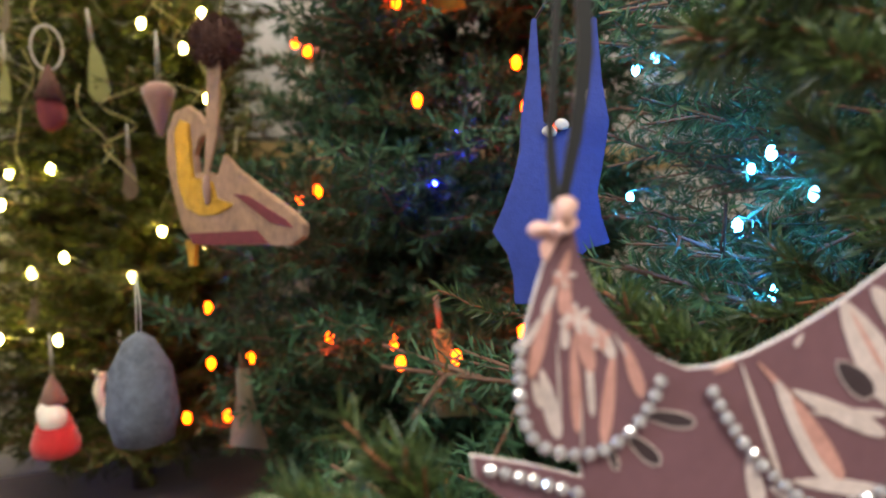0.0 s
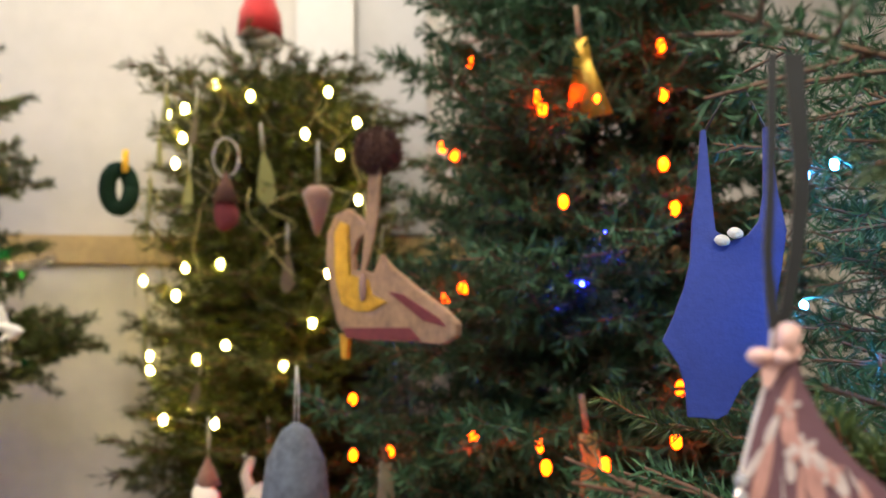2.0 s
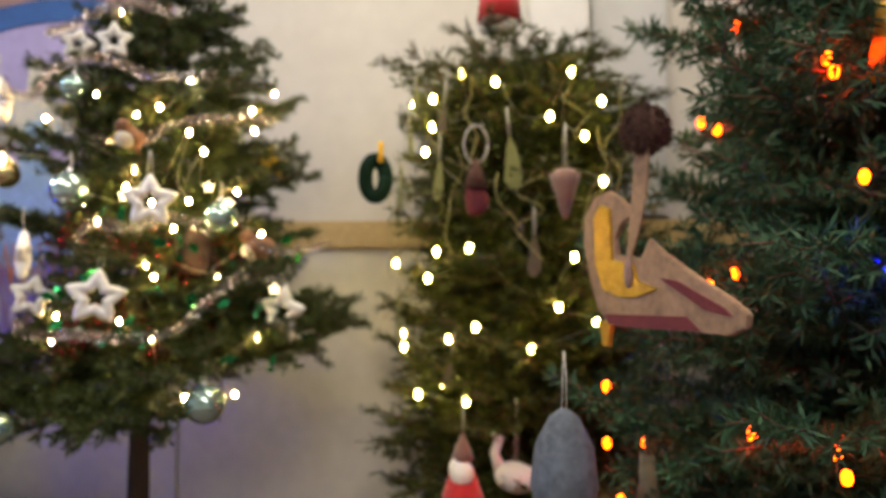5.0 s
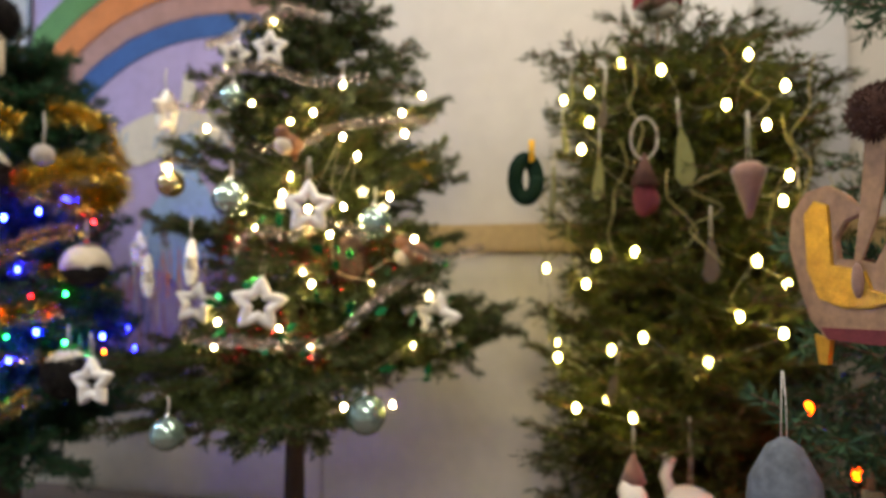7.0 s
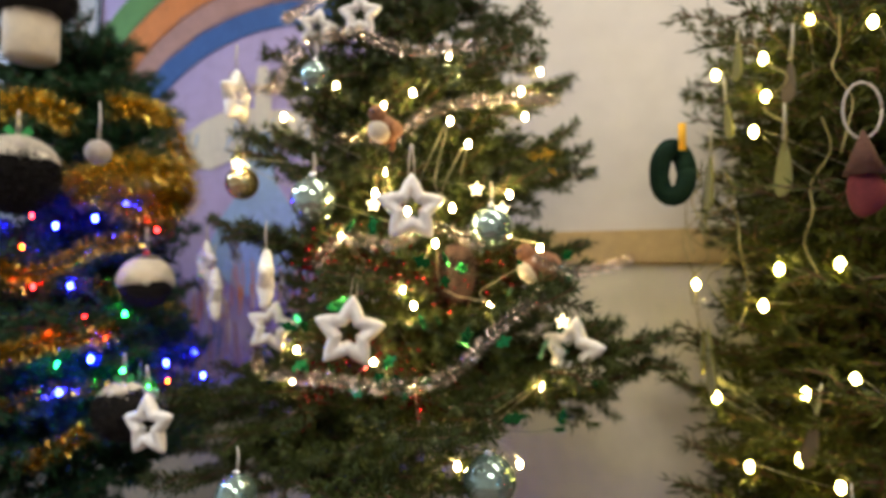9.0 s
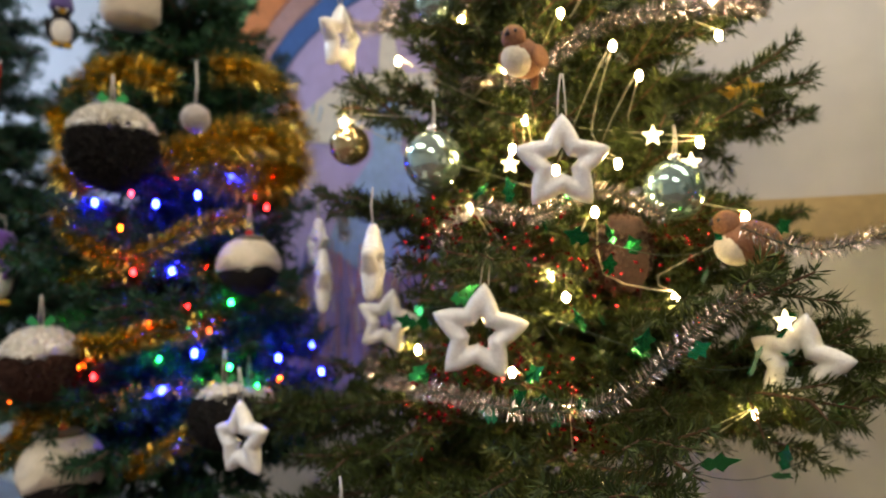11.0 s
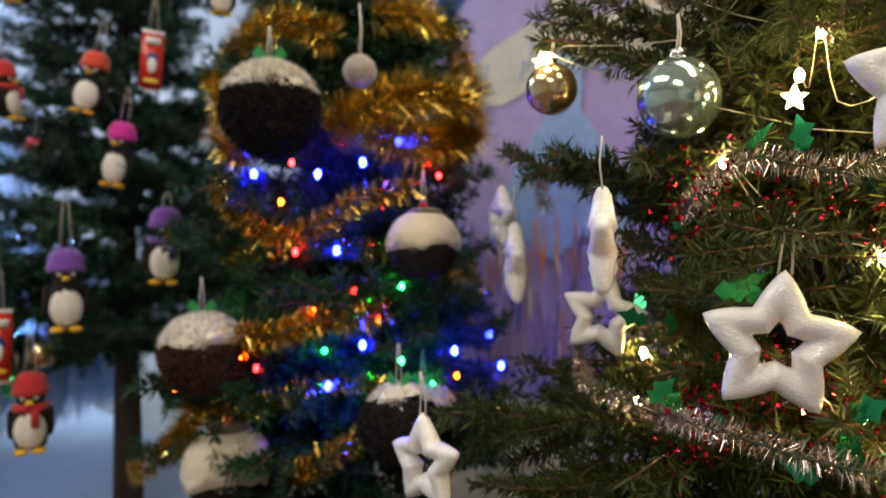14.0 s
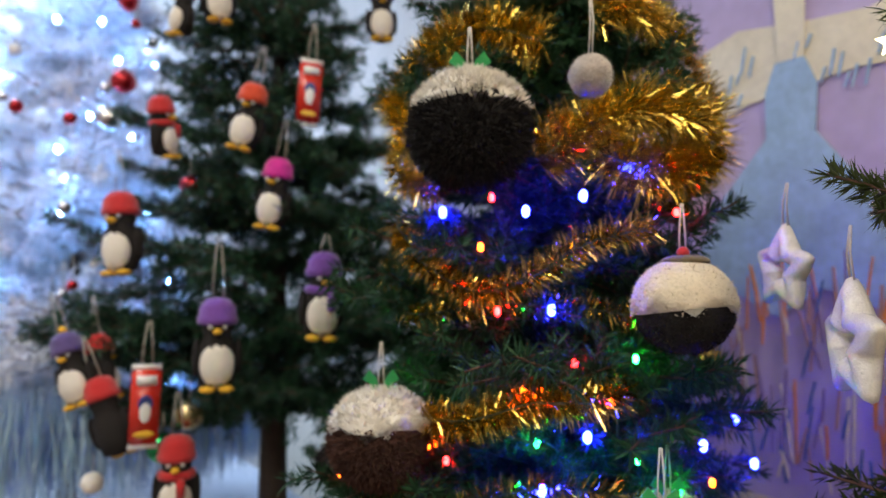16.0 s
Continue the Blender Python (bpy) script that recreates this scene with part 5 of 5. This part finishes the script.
part("hanger", sheet([(-0.011, 0.136), (0.018, 0.131), (0.012, 0.079), (0.0016, 0.04), (-0.019, -0.002), (-0.031, -0.0017), (-0.023, 0.041), (-0.017, 0.09)], -0.009, 0.003, 0.0006), TAN_BOOT, boot, "tan ribbon hanger", False)
part("pompom", ball(0.028, (0.004, -0.004, 0.155), bump=0.25, freq=90), BROWN_YARN, boot, "dark brown pompom")
fuzz(boot, "pompom_fluff", (0.028, 0.028, 0.028), 1500, 0.009, BROWN_YARN, 15, at=(0.004, -0.004, 0.155))
swim = thing("swimsuit_cutout", (0.085, 0.50, 1.3), "royal blue felt swimsuit cut-out with white bow", "swimsuit ornament")
SUIT = [(-0.018, 0.13), (-0.0145, 0.13), (-0.012, 0.083), (-0.010, 0.056), (0.0, 0.048), (0.012, 0.052), (0.020, 0.062), (0.0235, 0.082), (0.025, 0.13), (0.029, 0.13), (0.033, 0.082), (0.038, 0.055), (0.033, 0.024), (0.029, 0.004), (0.032, -0.015), (0.038, -0.034), (0.022, -0.038),
        (0.005, -0.054), (-0.006, -0.075), (-0.013, -0.079), (-0.033, -0.078), (-0.034, -0.058), (-0.038, -0.041), (-0.049, -0.024), (-0.041, -0.007), (-0.033, 0.014), (-0.028, 0.034), (-0.026, 0.063), (-0.022, 0.087)]
part("suit", sheet(SUIT, -0.002, 0.004, 0.0006), BLUE_CARD, swim, smooth=False)
for sgn in (-1, 1):
    part("bow_loop", ball((0.0055, 0.003, 0.0042), (-0.002 + sgn * 0.0045, -0.005, 0.051 + sgn * 0.0025), 12, 8, 0.2, 200), WHITE_YARN, swim, "white bow loop")
part("ribbon", tube([(0.027, 0.0, 0.128), (0.01, 0.004, 0.17), (-0.016, 0.0, 0.128)], 0.001, 5), RIBBON, swim)
rng = random.Random(4)
for i, (x, y, z) in enumerate(((0.0, 0.93, 1.62), (0.0, 0.86, 1.07), (-0.3, 0.95, 1.0))):
    o = thing("card_dress", (x, y + 0.03, z), "tan and green card dress cut-out on the fir", "dress ornament", "card dresses", turn=-20, roll=rng.uniform(-10, 10))
    part("dress", sheet([(-0.012, 0.06), (0.012, 0.06), (0.014, 0.02), (0.035, -0.06), (-0.035, -0.06), (-0.014, 0.02)], 0, 0.003, 0.0006), (GOLD_SPOT, PALE_FELT, OLIVE_FELT)[i], o)
    part("strap", box(-0.004, 0.004, 0, 0.002, 0.06, 0.11), TAN_BOOT, o)

# ---- the bodice hung nearest ----
bodice = thing("card_bodice", (0.0, 0.247, 0.0), "mauve floral card bodice edged with rhinestones", "bodice ornament")
CUP = [(0.040, 1.299), (0.046, 1.299), (0.0485, 1.281), (0.056, 1.264), (0.066, 1.2515), (0.078, 1.2405), (0.089, 1.2355), (0.099, 1.236), (0.113, 1.2405), (0.13, 1.249), (0.148, 1.26), (0.172, 1.278), (0.19, 1.3), (0.2, 1.3), (0.212, 1.265),
       (0.218, 1.23), (0.2, 1.19), (0.185, 1.13), (0.19, 1.06), (0.0, 1.06), (0.01, 1.12), (0.028, 1.18), (0.009, 1.196), (0.008, 1.204), (0.03, 1.2), (0.05, 1.1945), (0.049, 1.2005), (0.036, 1.206), (0.0285, 1.217), (0.0268, 1.232), (0.0275, 1.247), (0.033, 1.266), (0.0385, 1.283)]
part("card", sheet([(x + 0.0, z) for x, z in CUP], 0.0008, 0.0022), CARD_EDGE, bodice, "white cut edge of the card", False)
cx, cz = 0.105, 1.18
part("print", sheet([(cx + (x - cx) * 0.991, cz + (z - cz) * 0.994) for x, z in CUP], 0.0, 0.0012), MAUVE_CARD, bodice, "mauve printed face", False)


def petal(x, z, ln, wd, deg, material, y=-0.0006):
    a = math.radians(deg)
    pts = []
    for k in range(14):
        t = k / 14 * 2 * math.pi
        u, w = ln * (0.5 - 0.5 * math.cos(t)), wd * math.sin(t) * (0.8 - 0.25 * math.cos(t))
        pts.append((x + u * math.cos(a) - w * math.sin(a), z + u * math.sin(a) + w * math.cos(a)))
    part("printed_petal", sheet(pts, y, 0.0004), material, bodice, smooth=False)


PETALS = ((0.0470, 1.2500, 0.0380, 0.0024, -88, PINK_PRINT),
          (0.0520, 1.2480, 0.0301, 0.0018, -86, PALE_PRINT),
          (0.0620, 1.2440, 0.0372, 0.0030, -96, PINK_PRINT),
          (0.0440, 1.2730, 0.0170, 0.0033, -90, PINK_PRINT),
          (0.0390, 1.2630, 0.0310, 0.0030, -105, PINK_PRINT),
          (0.0480, 1.2600, 0.0257, 0.0036, -77, PINK_PRINT),
          (0.0560, 1.2530, 0.0143, 0.0027, -65, PALE_PRINT),
          (0.0440, 1.2560, 0.0120, 0.0021, -90, PALE_PRINT),
          (0.0510, 1.2560, 0.0130, 0.0027, -58, PALE_PRINT),
          (0.0350, 1.2370, 0.0277, 0.0036, -77, PALE_PRINT),
          (0.0320, 1.2330, 0.0114, 0.0021, -75, PALE_PRINT),
          (0.0660, 1.2460, 0.0221, 0.0030, -72, PINK_PRINT),
          (0.0620, 1.2500, 0.0103, 0.0006, -61, PALE_PRINT),
          (0.0360, 1.2570, 0.0153, 0.0018, -122, PALE_PRINT),
          (0.0410, 1.2690, 0.0130, 0.0018, -113, PALE_PRINT),
          (0.0460, 1.2810, 0.0126, 0.0021, -108, PINK_PRINT),
          (0.0500, 1.2260, 0.0200, 0.0004, -90, PALE_PRINT),
          (0.0410, 1.2480, 0.0340, 0.0006, -88, PALE_PRINT),
          (0.0730, 1.2190, 0.0194, 0.0033, -12, DARK_PRINT),
          (0.0670, 1.2110, 0.0163, 0.0033, -43, DARK_PRINT),
          (0.0600, 1.2070, 0.0095, 0.0015, -72, DARK_PRINT),
          (0.1460, 1.2600, 0.0475, 0.0089, -60, PALE_PRINT),
          (0.1490, 1.2570, 0.0287, 0.0012, -61, PINK_PRINT),
          (0.1570, 1.2650, 0.0262, 0.0060, -50, PALE_PRINT),
          (0.1320, 1.2480, 0.0058, 0.0012, -121, PALE_PRINT),
          (0.1090, 1.2380, 0.0487, 0.0015, -71, PALE_PRINT),
          (0.1150, 1.2380, 0.0248, 0.0015, -47, PINK_PRINT),
          (0.1220, 1.2310, 0.0465, 0.0051, -62, PALE_PRINT),
          (0.1280, 1.2250, 0.0386, 0.0039, -59, PINK_PRINT),
          (0.1280, 1.2270, 0.0402, 0.0042, -27, PALE_PRINT),
          (0.1350, 1.2180, 0.0290, 0.0021, -2, PALE_PRINT),
          (0.1120, 1.2030, 0.0226, 0.0039, -77, PALE_PRINT),
          (0.1290, 1.1920, 0.0354, 0.0036, -8, PALE_PRINT),
          (0.1200, 1.1900, 0.0192, 0.0030, -28, PALE_PRINT),
          (0.1450, 1.2370, 0.0184, 0.0051, -45, DARK_PRINT),
          (0.0990, 1.2340, 0.0089, 0.0015, 27, PINK_PRINT))
layer = 0
for x, z, ln, wd, deg, m in PETALS:
    layer += 1
    if m is DARK_PRINT:
        a = math.radians(deg)
        petal(x - 0.0006 * math.cos(a), z - 0.0006 * math.sin(a), ln + 0.0012, wd + 0.0007, deg, PALE_PRINT, -0.00038 - 0.00001 * layer)
    petal(x, z, ln, wd, deg, m, -0.0004 - 0.00001 * layer)
rngp = random.Random(17)
for x, z, r, n, m in ((0.0475, 1.2555, 0.0055, 9, PALE_PRINT), (0.056, 1.2475, 0.005, 9, PINK_PRINT), (0.0435, 1.271, 0.0045, 8, PINK_PRINT)):
    for k in range(n):
        layer += 1
        petal(x, z, r * rngp.uniform(0.7, 1.2), r * 0.24, 360 * k / n + rngp.uniform(-15, 15), m if k % 3 else (PINK_PRINT if m is PALE_PRINT else PALE_PRINT), -0.0004 - 0.00001 * layer)
gem = bpy.data.meshes.new("rhinestone")
bm = lathe([(0.0026, 0.0), (0.0028, 0.0005), (0.0025, 0.0013), (0.0015, 0.0022), (0.0001, 0.0023)], 8)
bm.transform(Matrix.Rotation(radians(90), 4, "X"))
bm.to_mesh(gem)
bm.free()


def gems(points, gap=0.0054):
    p = spline([(x, 0, z) for x, z in points], 30)
    run, last = 0.0, p[0]
    for q in p:
        if np.linalg.norm(q - last) >= gap or q is p[0]:
            ob = link("rhinestone", gem, CRYSTAL, bodice, smooth=False)
            ob.location = (q[0], -0.0012, q[2])
            ob.rotation_euler = (0.12 * math.sin(q[0] * 900), 50 * q[0], 0.12 * math.cos(q[2] * 700))
            last = q


gems([(0.0275, 1.25), (0.0268, 1.236), (0.028, 1.219), (0.034, 1.2085), (0.046, 1.2045), (0.058, 1.206), (0.069, 1.214), (0.076, 1.224), (0.080, 1.2345)])
gems([(0.096, 1.232), (0.102, 1.22), (0.111, 1.206), (0.124, 1.192), (0.14, 1.182), (0.165, 1.19), (0.18, 1.215), (0.19, 1.24)])
gems([(0.010, 1.2), (0.022, 1.1975), (0.036, 1.193), (0.05, 1.189)])
for outline, deep in (([(0.042, 1.289), (0.040, 1.294), (0.041, 1.300), (0.045, 1.301), (0.049, 1.2985), (0.047, 1.293), (0.044, 1.289)], -0.0052), ([(0.040, 1.290), (0.035, 1.292), (0.031, 1.291), (0.0298, 1.288), (0.033, 1.285), (0.040, 1.287)], -0.0052)):
    part("bow_loop", sheet(outline, deep, 0.004, 0.0008), PINK_SATIN, bodice, "pale pink satin bow loop")
part("bow_knot", ball((0.003, 0.003, 0.0028), (0.0412, -0.0048, 1.2888), 12, 8, 0.15, 300), PINK_SATIN, bodice)
for outline in ([(0.040, 1.288), (0.0345, 1.284), (0.035, 1.279), (0.037, 1.277), (0.040, 1.282), (0.043, 1.287)], [(0.042, 1.290), (0.048, 1.293), (0.049, 1.290), (0.045, 1.287)]):
    part("bow_tail", sheet(outline, -0.0036, 0.0012, 0.0003), PINK_SATIN, bodice, smooth=False)
for outline, deep in (([(0.039, 1.298), (0.038, 1.315), (0.038, 1.327), (0.040, 1.351), (0.042, 1.40), (0.0455, 1.40), (0.043, 1.351), (0.041, 1.323), (0.043, 1.298)], 0.0006), ([(0.042, 1.298), (0.047, 1.325), (0.050, 1.351), (0.048, 1.40), (0.055, 1.40), (0.056, 1.353), (0.052, 1.324), (0.046, 1.298)], 0.0024)):
    part("ribbon_hanger", sheet(outline, deep, 0.0008), RIBBON, bodice, "black ribbon hanger", False)
